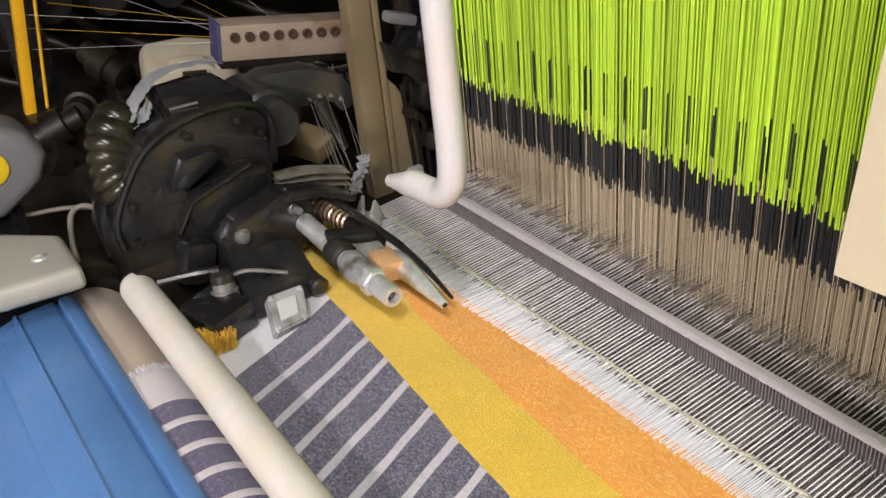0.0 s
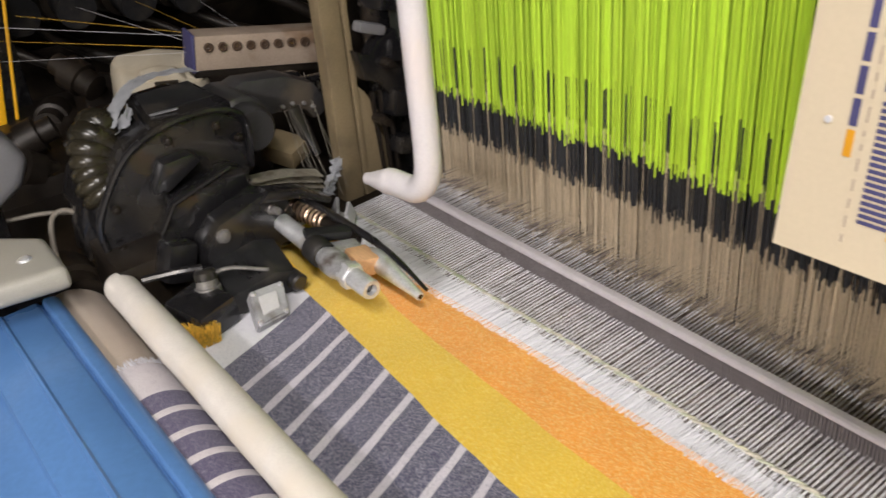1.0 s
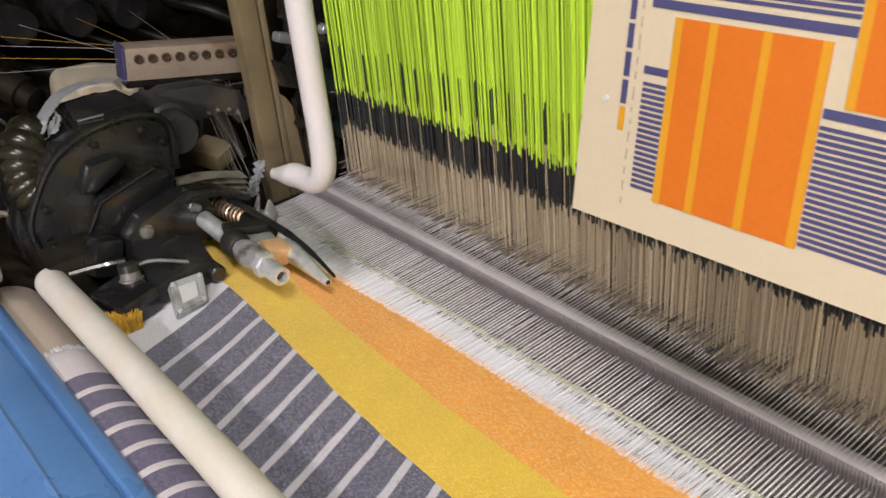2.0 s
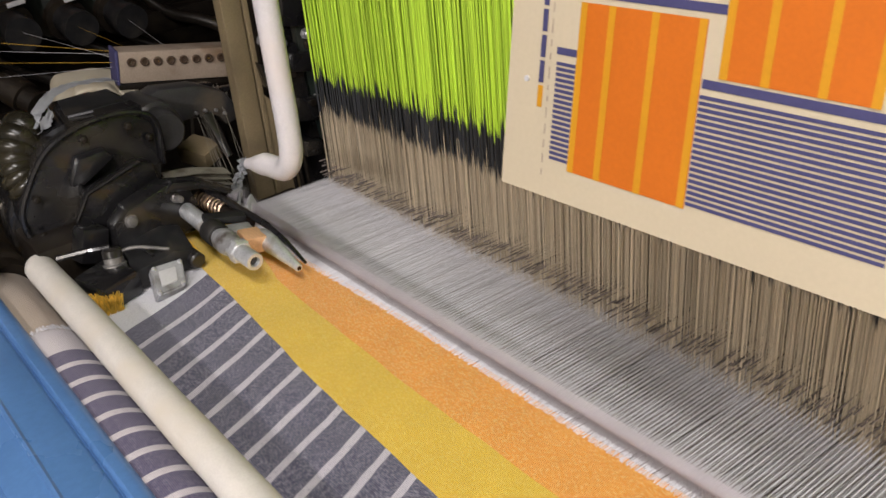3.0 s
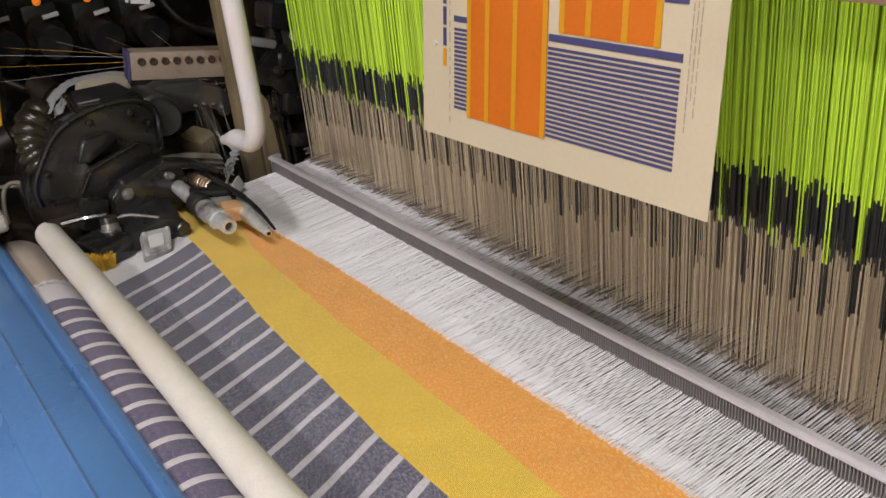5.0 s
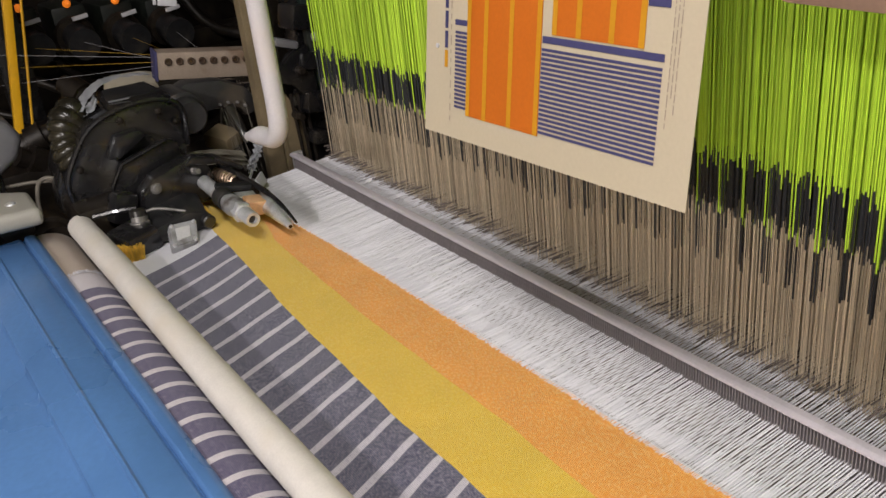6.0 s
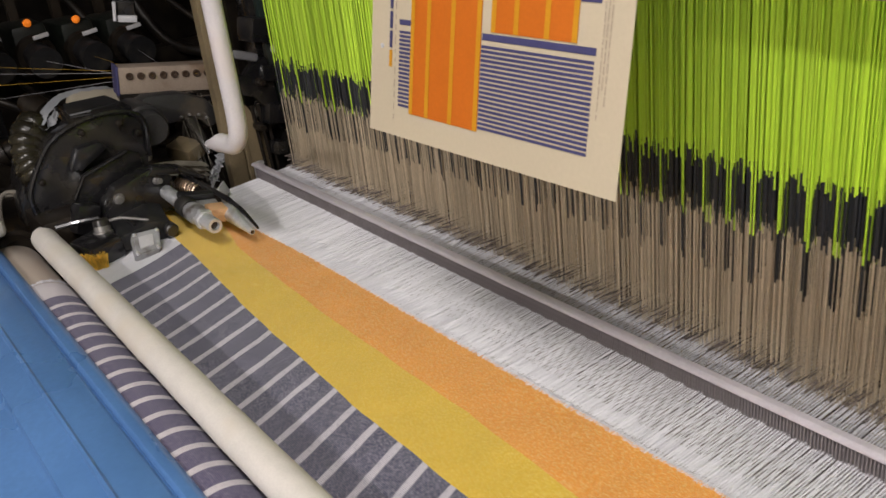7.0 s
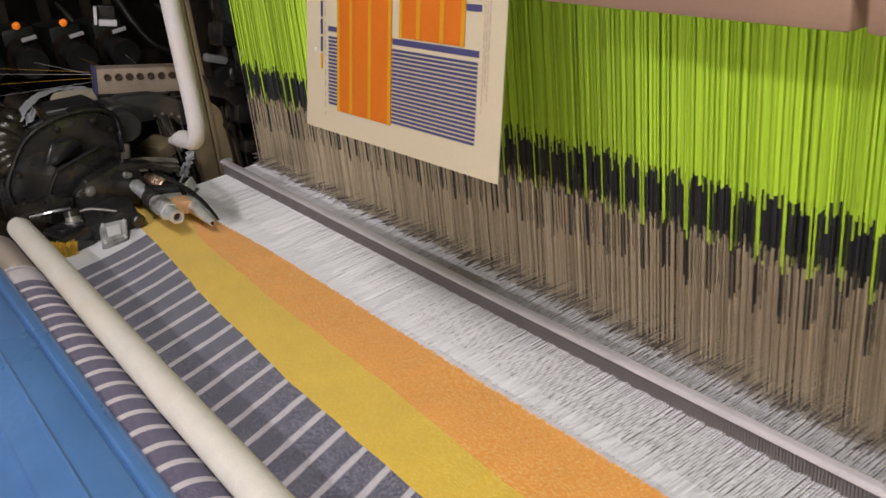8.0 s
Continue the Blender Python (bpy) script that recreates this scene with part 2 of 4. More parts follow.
def add_box(bm, c, s, rot=(0, 0, 0), bevel=0.0, taper=1.0, segments=2):
    made = bmesh.ops.create_cube(bm, size=1.0)["verts"]
    for v in made:
        k = taper if v.co.z > 0 else 1.0
        v.co = Vector((v.co.x * s[0] * k, v.co.y * s[1] * k, v.co.z * s[2]))
    if bevel:
        edges = {e for v in made for e in v.link_edges}
        made = bmesh.ops.bevel(bm, geom=list(edges), offset=bevel, segments=segments, affect="EDGES", profile=0.6)["verts"]
        made = list({v for v in made})
    bmesh.ops.transform(bm, matrix=pose(*c, *rot), verts=made)
    return bm


def a_box(c, s, rot=(0, 0, 0), bevel=0.0, taper=1.0, segments=2):
    return add_box(bmesh.new(), c, s, rot, bevel, taper, segments)


def add_tube(bm, pts, r, n=10, caps=True):
    """A round bar swept along points; r is one radius or one for each point."""
    pts = [Vector(p) for p in pts]
    rs = r if isinstance(r, (list, tuple)) else [r] * len(pts)
    rings, side = [], None
    for i, p in enumerate(pts):
        d = (pts[min(i + 1, len(pts) - 1)] - pts[max(i - 1, 0)]).normalized()
        if side is None:
            side = d.orthogonal().normalized()
        side = (side - d * side.dot(d)).normalized()
        up = d.cross(side)
        rings.append([bm.verts.new(p + rs[i] * (math.cos(2 * math.pi * k / n) * side + math.sin(2 * math.pi * k / n) * up)) for k in range(n)])
    for a, b in zip(rings, rings[1:]):
        for k in range(n):
            bm.faces.new((a[k], a[(k + 1) % n], b[(k + 1) % n], b[k]))
    if caps:
        bm.faces.new(rings[0]), bm.faces.new(rings[-1])
    return bm


def a_tube(pts, r, n=12, caps=True):
    return add_tube(bmesh.new(), pts, r, n, caps)


def add_lathe(bm, a, b, profile, n=20):
    """A turned form between a and b; profile: rows of (share of the way, radius)."""
    a, b = Vector(a), Vector(b)
    d = b - a
    side = d.orthogonal().normalized()
    up = d.normalized().cross(side)
    rings = []
    for s, r in profile:
        rings.append([bm.verts.new(a + d * s + r * (math.cos(2 * math.pi * k / n) * side + math.sin(2 * math.pi * k / n) * up)) for k in range(n)])
    for p, q in zip(rings, rings[1:]):
        for k in range(n):
            bm.faces.new((p[k], p[(k + 1) % n], q[(k + 1) % n], q[k]))
    bm.faces.new(rings[0]), bm.faces.new(rings[-1])
    return bm


def a_lathe(a, b, profile, n=20):
    return add_lathe(bmesh.new(), a, b, profile, n)


def add_prism(bm, outline, axis, lo, hi, bevel=0.0, lean=(0, 0), segments=2):
    """An outline pushed along an axis. axis y: outline rows are (x, z); axis x: (y, z); axis z: (x, y). lean: shift of the far face."""
    def put(u, v, w, far):
        u, v = u + lean[0] * far, v + lean[1] * far
        return {"y": (u, w, v), "x": (w, u, v), "z": (u, v, w)}[axis]
    low = [bm.verts.new(put(u, v, lo, 0)) for u, v in outline]
    high = [bm.verts.new(put(u, v, hi, 1)) for u, v in outline]
    n = len(outline)
    bm.faces.new(low), bm.faces.new(high)
    for i in range(n):
        bm.faces.new((low[i], low[(i + 1) % n], high[(i + 1) % n], high[i]))
    if bevel:
        geom = list({e for v in low + high for e in v.link_edges})
        bmesh.ops.recalc_face_normals(bm, faces=bm.faces)
        bmesh.ops.bevel(bm, geom=geom, offset=bevel, segments=segments, affect="EDGES", profile=0.6)
    return bm


def a_prism(outline, axis, lo, hi, bevel=0.0, lean=(0, 0), segments=2):
    return add_prism(bmesh.new(), outline, axis, lo, hi, bevel, lean, segments)


def a_bolt(at, way, r=0.006, h=0.006):
    a = Vector(at)
    b = a + Vector(way).normalized() * h
    bm = a_lathe(a, b, [(0, r * 1.35), (0.25, r * 1.35), (0.3, r), (0.9, r), (1, r * 0.8)], 8)
    return add_lathe(bm, b - (b - a) * 0.1, b + (b - a) * 0.05, [(0, r * 0.45), (1, r * 0.4)], 6)


def from_lists(name, verts, faces, mat, parent=None, index=None):
    me = bpy.data.meshes.new(name)
    me.from_pydata(verts, [], faces)
    for one in (mat if isinstance(mat, (list, tuple)) else [mat]):
        me.materials.append(M[one])
    if index is not None:
        me.polygons.foreach_set("material_index", index)
    me.update()
    ob = new(name, me)
    if parent:
        ob.parent = parent
    return ob


def strand_lists(rows, n=4):
    """Many thin straight strands: rows of (start, end, radius)."""
    verts, faces = [], []
    for a, b, r in rows:
        a, b = Vector(a), Vector(b)
        d = (b - a).normalized()
        side = d.orthogonal().normalized()
        up = d.cross(side)
        base = len(verts)
        for p in (a, b):
            for k in range(n):
                verts.append(tuple(p + r * (math.cos(2 * math.pi * (k + 0.5) / n) * side + math.sin(2 * math.pi * (k + 0.5) / n) * up)))
        for k in range(n):
            faces.append((base + k, base + (k + 1) % n, base + n + (k + 1) % n, base + n + k))
    return verts, faces


def arc(points, steps=8):
    """A smooth line through points (Catmull-Rom)."""
    pts = [Vector(p) for p in points]
    pts = [2 * pts[0] - pts[1]] + pts + [2 * pts[-1] - pts[-2]]
    out = []
    for i in range(1, len(pts) - 2):
        p0, p1, p2, p3 = pts[i - 1:i + 3]
        for s in range(steps):
            t = s / steps
            out.append(0.5 * (2 * p1 + (p2 - p0) * t + (2 * p0 - 5 * p1 + 4 * p2 - p3) * t * t + (3 * p1 - p0 - 3 * p2 + p3) * t ** 3))
    return out + [pts[-2]]


def lerp_table(table, v):
    """Value at v in rows of (place, value), rows in rising order."""
    return float(np.interp(v, [r[0] for r in table], [r[1] for r in table]))


# ---- the hall ----
Y0, Y1 = -1.6, 0.90   # near and far ends of the weaving width


def hall():
    tagged(link("floor", a_box((0.5, 0.3, -0.05), (7, 8, 0.1)), "concrete"), "worn grey concrete factory floor", "floor", kind="structure")
    tagged(link("ceiling", a_box((0.5, 0.3, 2.85), (7, 8, 0.1)), "wall"), "dim plastered factory ceiling", "ceiling", kind="structure")
    for name, c, s in (("wall_north", (0.5, 4.25, 1.4), (7, 0.1, 2.8)), ("wall_south", (0.5, -3.65, 1.4), (7, 0.1, 2.8)),
                       ("wall_east", (3.95, 0.3, 1.4), (0.1, 7.8, 2.8)), ("wall_west", (-2.95, 0.3, 1.4), (0.1, 7.8, 2.8))):
        tagged(link(name, a_box(c, s), "wall"), "dim ochre factory wall", "wall", kind="structure")
    for lx, ly, lz, sx, sy, watts in LAMPS:
        lamp = thing("ceiling_light", "fluorescent tube light under the factory ceiling", "light", "ceiling lights")
        part("housing", a_box((lx, ly, lz + 0.04), (sx * 0.5, sy, 0.076), bevel=0.005), "white_plastic", lamp)
        part("diffuser", a_box((lx, ly, lz - 0.008), (sx * 0.8, sy * 0.96, 0.02), bevel=0.004), "tube_glow", lamp)


hall()

# ---- cloth on the loom ----
B1 = [(-1.6, 0.313), (0.02, 0.316), (0.26, 0.319), (0.36, 0.326), (0.48, 0.332), (0.56, 0.339), (0.64, 0.346), (0.72, 0.353), (0.82, 0.358), (0.92, 0.36)]
B2 = [(-1.6, 0.372), (-0.04, 0.376), (0.15, 0.388), (0.40, 0.392), (0.57, 0.399), (0.68, 0.405), (0.74, 0.420), (0.82, 0.432), (0.92, 0.44)]
B3 = [(-1.6, 0.4545), (0.2, 0.4535), (0.45, 0.4535), (0.56, 0.453), (0.66, 0.449), (0.80, 0.445), (0.92, 0.444)]   # the fell

B4 = [(y, x + 0.007) for y, x in B3]


def cloth_height(x, y):
    """Slack of the cloth: it sags a little between the reed and the front rail and puckers near the temple."""
    near = max(0.0, min(1.0, (y - 0.45) / 0.4))
    return 0.95 + 0.0016 * noise.noise((x * 9, y * 4, 0.3)) + 0.0035 * near * noise.noise((x * 16, y * 13, 2.0)) + 0.010 * near * max(0, 1 - abs(x - 0.40) / 0.09) * (1 - abs(y - 0.70) / 0.5) * 0.5


def build_cloth():
    cols, kinds, s = [0.895, 0.872, 0.850, 0.826, 0.803, 0.780, 0.757], [], 0.757
    kinds = ["white"] * 6
    k = 0
    while s > Y0:
        c = 0.716 - 0.0385 * k
        for lim, kind, steps in ((c + 0.0042, "navy", 3), (c - 0.0042, "stripe", 1)):
            a = cols[-1]
            for i in range(steps):
                cols.append(a + (lim - a) * (i + 1) / steps)
                kinds.append(kind)
        s = cols[-1]
        k += 1
    shares = [("field", 0.207, B1, 7), ("yellow", B1, B2, 5), ("orange", B2, B4, 6)]
    last = shares[-1][2]
    verts, faces, index = [], [], []
    names = ["navy", "stripe", "yellow", "orange", "white"]
    rows_per = sum(z[3] for z in shares) + 1
    rnd = random.Random(4)
    for s in cols:
        fan = 0.42 if s < 0.757 else 0.42 + 0.58 * (s - 0.757) / 0.138
        xs = []
        for _, a, b, n in shares:
            xa = a if isinstance(a, float) else lerp_table(a, s)
            xb = b if isinstance(b, float) else lerp_table(b, s)
            for i in range(n):
                xs.append(xa + (xb - xa) * i / n)
        xs.append(lerp_table(last, s))
        for x in xs:
            y = s - max(0.0, 0.36 - x) * fan + 0.0006 * rnd.uniform(-1, 1) + 0.002 * noise.noise((x * 14, s * 9, 5))
            xx = x + 0.0018 * noise.noise((s * 22, x * 3, 1.0))
            verts.append((xx, y, cloth_height(xx, y)))
    for c in range(len(cols) - 1):
        r = 0
        for zone, _, _, n in shares:
            for i in range(n):
                a = c * rows_per + r
                faces.append((a, a + 1, a + rows_per + 1, a + rows_per))
                index.append(names.index(kinds[c] if zone == "field" else zone))
                r += 1
    ob = from_lists("woven_cloth", verts, faces, names, index=index)
    solid = ob.modifiers.new("thickness", "SOLIDIFY")
    solid.thickness, solid.offset, solid.use_rim = 0.0018, -1, False
    ob.data.shade_smooth()
    tagged(ob, "taut woven cloth with navy stripes, yellow and orange bands", "fabric")
    # loose yarn ends along the far selvage
    rows = []
    for i in range(260):
        x = rnd.uniform(0.21, 0.47)
        y = 0.895 - max(0, 0.36 - x) * 1.0
        a = (x, y - 0.004, 0.951)
        rows.append((a, (x + rnd.uniform(-0.004, 0.004), y + rnd.uniform(0.002, 0.010), 0.951 + rnd.uniform(-0.002, 0.004)), 0.0004))
    v, f = strand_lists(rows, 3)
    tagged(from_lists("selvage_fringe", v, f, "yarn_white", ob), kind="stuff")
    return ob


woven = build_cloth()


def build_fell():
    """White warp held close by the newest picks: the orange weave runs on below it."""
    rnd = random.Random(14)
    verts, faces, n, y, rows_of = [], [], 5, 0.895, 0
    while y > Y0:
        inner, outer = lerp_table(B3, y) + 0.0010 * noise.noise((y * 60, 0, 4)), 0.484 + 0.004 * noise.noise((y * 45, 2, 0))
        for i in range(n + 1):
            x = inner + (outer - inner) * i / n
            verts.append((x, y, cloth_height(x, y) + 0.0011 + 0.0004 * noise.noise((x * 150, y * 150, 0))))
        rows_of += 1
        y -= 0.006
    for r in range(rows_of - 1):
        for i in range(n):
            k = r * (n + 1) + i
            faces.append((k, k + 1, k + n + 2, k + n + 1))
    band = from_lists("fell_band", verts, faces, "white")
    band.data.shade_smooth()
    solid = band.modifiers.new("thickness", "SOLIDIFY")
    solid.thickness, solid.offset = 0.0008, 1
    tagged(band, "combed white warp at the fell beside the orange weave", "warp yarn")
    rows, y = [], 0.893
    while y > Y0:
        a = lerp_table(B3, y)
        z = cloth_height(0.46, y) + 0.0022
        start = a + rnd.uniform(0.0004, 0.004)
        end = 0.489 + rnd.uniform(-0.008, 0.010)
        rows.append(((start, y + rnd.uniform(-0.0006, 0.0006), z), (end, y + rnd.uniform(-0.0014, 0.0014), z + rnd.uniform(-0.0012, 0.0010)), 0.00055))
        y -= 0.0016
    v, f = strand_lists(rows, 3)
    tagged(from_lists("fell_yarn", v, f, "yarn_white", band), kind="stuff")


build_fell()


def build_roll():
    """The cloth roll below the front rail: bare calico leader at the far end, then a fringed edge and stripes."""
    ax, az, r = 0.168, 0.903, 0.047
    roll = thing("cloth_roll", "roll of navy cloth with pale stripes on a calico leader", "fabric roll")
    part("leader", a_lathe((ax, 0.77, az), (ax, 0.985, az), [(0, r - 0.003), (0.93, r - 0.003), (0.985, r - 0.007), (1, r - 0.014)], 40), "calico", roll, "plain beige calico leader")
    part("pale_edge", a_lathe((ax, 0.727, az), (ax, 0.784, az), [(0, r), (0.5, r + 0.0004), (1, r - 0.001)], 40), "roll_pale", roll)
    navy = part("navy_band", a_lathe((0, -0.0280, 0), (0, 0, 0), [(0, r), (0.5, r + 0.0006), (1, r)], 40), "roll_navy", roll)
    pale = part("pale_band", a_lathe((0, -0.0368, 0), (0, -0.0280, 0), [(0, r + 0.0003), (0.5, r + 0.001), (1, r + 0.0003)], 40), "roll_pale", roll)
    y = 0.727
    navy.location = pale.location = (ax, y, az)
    while y - 0.0368 > Y0:
        y -= 0.0368
        for one in (navy, pale):
            ob = new(one.name.split(".")[0], one.data)
            ob.parent, ob.location = roll, (ax, y, az)
    rnd = random.Random(7)
    rows = []
    for i in range(150):
        a = radians(rnd.uniform(-60, 60))
        rows.append(((ax + (r + 0.0005) * math.sin(a), 0.782, az + (r + 0.0005) * math.cos(a)), (ax + (r + 0.001) * math.sin(a + rnd.uniform(-.05, .05)), 0.782 + rnd.uniform(0.004, 0.012), az + (r + 0.001) * math.cos(a)), 0.0005))
    v, f = strand_lists(rows, 3)
    tagged(from_lists("fringe", v, f, "yarn_white", roll), kind="stuff")


build_roll()


def build_front_rail():
    rail = thing("front_rail", "off-white sleeved rail lying across the cloth", "rail")
    bm = bmesh.new()
    pts, rs = [], []
    y = 0.885
    pts += [(0.210, 0.9085, 0.968), (0.210, 0.9075, 0.968), (0.210, 0.904, 0.968), (0.210, 0.899, 0.968)]
    rs += [0.005, 0.011, 0.0155, 0.0172]
    while y > Y0:
        pts.append((0.207 + 0.003 * max(0.0, y) / 0.88 + 0.0006 * noise.noise((y * 5, 0, 0)), y, 0.968 + 0.0005 * noise.noise((y * 6, 3, 0))))
        rs.append(0.0177 + 0.0005 * noise.noise((y * 18, 7, 0)))
        y -= 0.02
    add_tube(bm, pts, rs, 32)
    part("sleeve", bm, "foam", rail)
    part("end_plug", a_lathe((0.210, 0.9075, 0.968), (0.210, 0.910, 0.968), [(0, 0.008), (1, 0.006)], 20), "foam", rail)


build_front_rail()


def build_front_cover():
    """Long bent sheet-metal cover before the cloth roll."""
    cover = thing("front_cover", "long blue enamelled sheet-metal loom cover with folded ridges", "machine cover")
    prof = [(0.160, 0.890), (0.160, 0.944), (0.1585, 0.950), (0.155, 0.9535), (0.150, 0.9550), (0.1435, 0.9550), (0.1415, 0.9530), (0.1405, 0.9495), (0.1385, 0.9490), (0.1365, 0.9525), (0.1340, 0.9538), (0.1010, 0.9525), (0.0985, 0.9545), (0.0960, 0.9535), (0.0945, 0.9505), (0.0690, 0.9440), (0.0660, 0.9420), (0.0640, 0.9340), (0.0615, 0.9318), (-0.070, 0.9160), (-0.075, 0.908), (-0.075, 0.30), (-0.069, 0.30), (-0.069, 0.900), (0.06, 0.920), (0.095, 0.940), (0.150, 0.943), (0.154, 0.936), (0.154, 0.890)]
    bm = a_prism([(x, z) for x, z in prof], "y", Y0, 0.960)
    part("sheet", bm, "blue", cover, smooth=True)
    part("end_lip", a_prism([(0.152, 0.90), (0.152, 0.938), (0.095, 0.938), (0.06, 0.918), (-0.066, 0.899), (-0.066, 0.80)], "y", 0.953, 0.957), "blue", cover)


build_front_cover()

# ---- frame of the loom ----


def build_loom_frame():
    frame_ = thing("loom_frame", "heavy dark cast-iron loom frame with a khaki post", "loom frame")
    part("breast_beam", a_box((0.30, -0.3, 0.70), (0.16, 2.5, 0.36), bevel=0.01), "dark_iron", frame_)
    part("lower_beam", a_box((0.10, -0.3, 0.45), (0.30, 2.5, 0.7), bevel=0.01), "dark_iron", frame_)
    part("end_base", a_box((0.36, 1.13, 0.46), (0.50, 0.42, 0.90), bevel=0.012), "dark_iron", frame_)
    part("post", a_box((0.556, 1.0, 1.05), (0.030, 0.024, 2.1), bevel=0.004), "post", frame_, "khaki painted steel post")
    part("rear_post", a_box((0.640, 1.10, 1.05), (0.03, 0.06, 2.1), bevel=0.004), "dark_iron", frame_)
    part("slot_strip", a_box((0.577, 0.998, 1.05), (0.008, 0.020, 1.1), bevel=0.002), "post", frame_)
    part("side_panel", a_prism([(0.581, 0.90), (0.581, 1.062), (0.592, 1.050), (0.612, 1.012), (0.616, 0.90)], "y", 0.990, 1.000, bevel=0.002), "post", frame_, "khaki painted sheet panel")
    part("green_panel", a_prism([(0.634, 1.40), (0.640, 1.12), (0.648, 1.05), (0.660, 0.97), (0.690, 0.97), (0.690, 1.40)], "y", 0.975, 0.990, bevel=0.003), "green_plate", frame_, "dark green side panel")
    for z in (1.135, 1.038):
        part("panel_bolt", a_bolt((0.654, 0.976, z), (0, -1, 0), 0.006, 0.012), "rough_steel", frame_)
    part("lever_bracket", a_prism([(0.574, 1.112), (0.590, 1.104), (0.604, 1.118), (0.634, 1.128), (0.642, 1.050), (0.634, 1.022), (0.620, 1.040), (0.600, 1.066), (0.580, 1.074)], "y", 0.968, 0.988, bevel=0.003), "black", frame_, "black irregular lever bracket")
    for k in range(3):
        part("rod", a_tube([(0.598 + 0.012 * k, 0.985, 1.05), (0.606 + 0.011 * k, 0.985, 0.90)], 0.0032, 8), "dark_iron", frame_)
    part("side_plate", a_box((0.70, 1.03, 1.0), (0.13, 0.05, 2.0), bevel=0.006), "black", frame_)
    part("rear_plate", a_box((1.1, 1.06, 0.9), (0.75, 0.06, 1.8), bevel=0.006), "dark_iron", frame_)
    for z, s in ((1.17, 0.05), (1.10, 0.035), (1.03, 0.045), (0.97, 0.03)):
        part("bracket", a_box((0.625 + s * 0.2, 0.985, z), (s, 0.05, s * 0.8), (0, 12, 8), bevel=0.006), "black", frame_)
    part("latch", a_box((0.600, 0.975, 1.135), (0.04, 0.02, 0.014), (0, 20, 0), bevel=0.005), "slate", frame_, "dusty grey latch")
    for x, y, z in ((0.612, 0.950, 1.09), (0.64, 0.955, 1.04), (0.60, 0.955, 1.015), (0.655, 0.96, 1.12)):
        part("bolt", a_lathe((x, y + 0.03, z), (x, y, z), [(0, 0.007), (0.7, 0.007), (0.72, 0.0055), (1, 0.005)], 8), "dark_iron", frame_)
    part("guard_strip", a_box((0.568, 1.02, 0.95), (0.01, 0.02, 0.5), (4, 0, 0), bevel=0.002), "gold_plate", frame_, "yellowish steel strip")
    part("back_beam", a_box((1.55, -0.3, 0.86), (0.14, 2.6, 0.16), bevel=0.01), "dark_iron", frame_)
    part("harness_board", a_box((0.66, -0.33, 1.78), (0.24, 2.5, 0.03), bevel=0.003), "dark_iron", frame_)
    part("top_beam", a_box((0.48, -0.2, 1.67), (0.04, 2.5, 0.05), bevel=0.004), "dark_iron", frame_)
    part("near_post", a_box((0.537, -1.62, 1.05), (0.036, 0.05, 2.1), bevel=0.004), "post", frame_)
    return frame_


build_loom_frame()

# ---- reed, warp and heddles ----
HIT, PICK = 0.61, 0.24


def build_reed():
    reed = thing("reed", "steel weaving reed with a pale lavender-grey cap", "reed")
    cap = a_prism([(0.5465, 0.9735), (0.5455, 0.9750), (0.5465, 0.9775), (0.5495, 0.9790), (0.5560, 0.9793), (0.5580, 0.9770), (0.5580, 0.9735)], "y", Y0, 0.91, bevel=0.0008)
    part("cap", cap, "reed_cap", reed)
    part("sley", a_box((0.558, -0.35, 0.895), (0.030, 2.5, 0.03), bevel=0.003), "dark_iron", reed)
    part("end_bar", a_box((0.557, 0.905, 0.945), (0.016, 0.010, 0.07), bevel=0.002), "rough_steel", reed)
    single = None
    verts, faces = [], []
    y = 0.90
    while y > Y0:
        if -0.45 < y < 0.45:
            if single is None:
                single = a_box((0, 0, 0), (0.007, 0.0011, 0.070))
                ob = part("dent", single, "dent", reed, smooth=False)
            else:
                ob = new("dent", ob.data)
                ob.parent = reed
            ob.location = (0.551, y, 0.939)
        else:
            base = len(verts)
            for yy in (y, y - 0.0011):
                verts += [(0.5475, yy, 0.905), (0.5545, yy, 0.905), (0.5545, yy, 0.974), (0.5475, yy, 0.974)]
            faces += [(base, base + 1, base + 2, base + 3), (base + 4, base + 7, base + 6, base + 5), (base, base + 3, base + 7, base + 4), (base + 1, base + 5, base + 6, base + 2)]
        y -= 0.0031
    tagged(from_lists("dent_rest", verts, faces, "dent", reed), kind="stuff")
    return reed


reed = build_reed()


def a_strand(name, mat, length, radius, axis):
    d = {"x": (length, 0, 0), "z": (0, 0, length)}[axis]
    v, f = strand_lists([((0, 0, 0), d, radius)], 4)
    me = bpy.data.meshes.new(name)
    me.from_pydata(v, [], f)
    me.materials.append(M[mat])
    return me


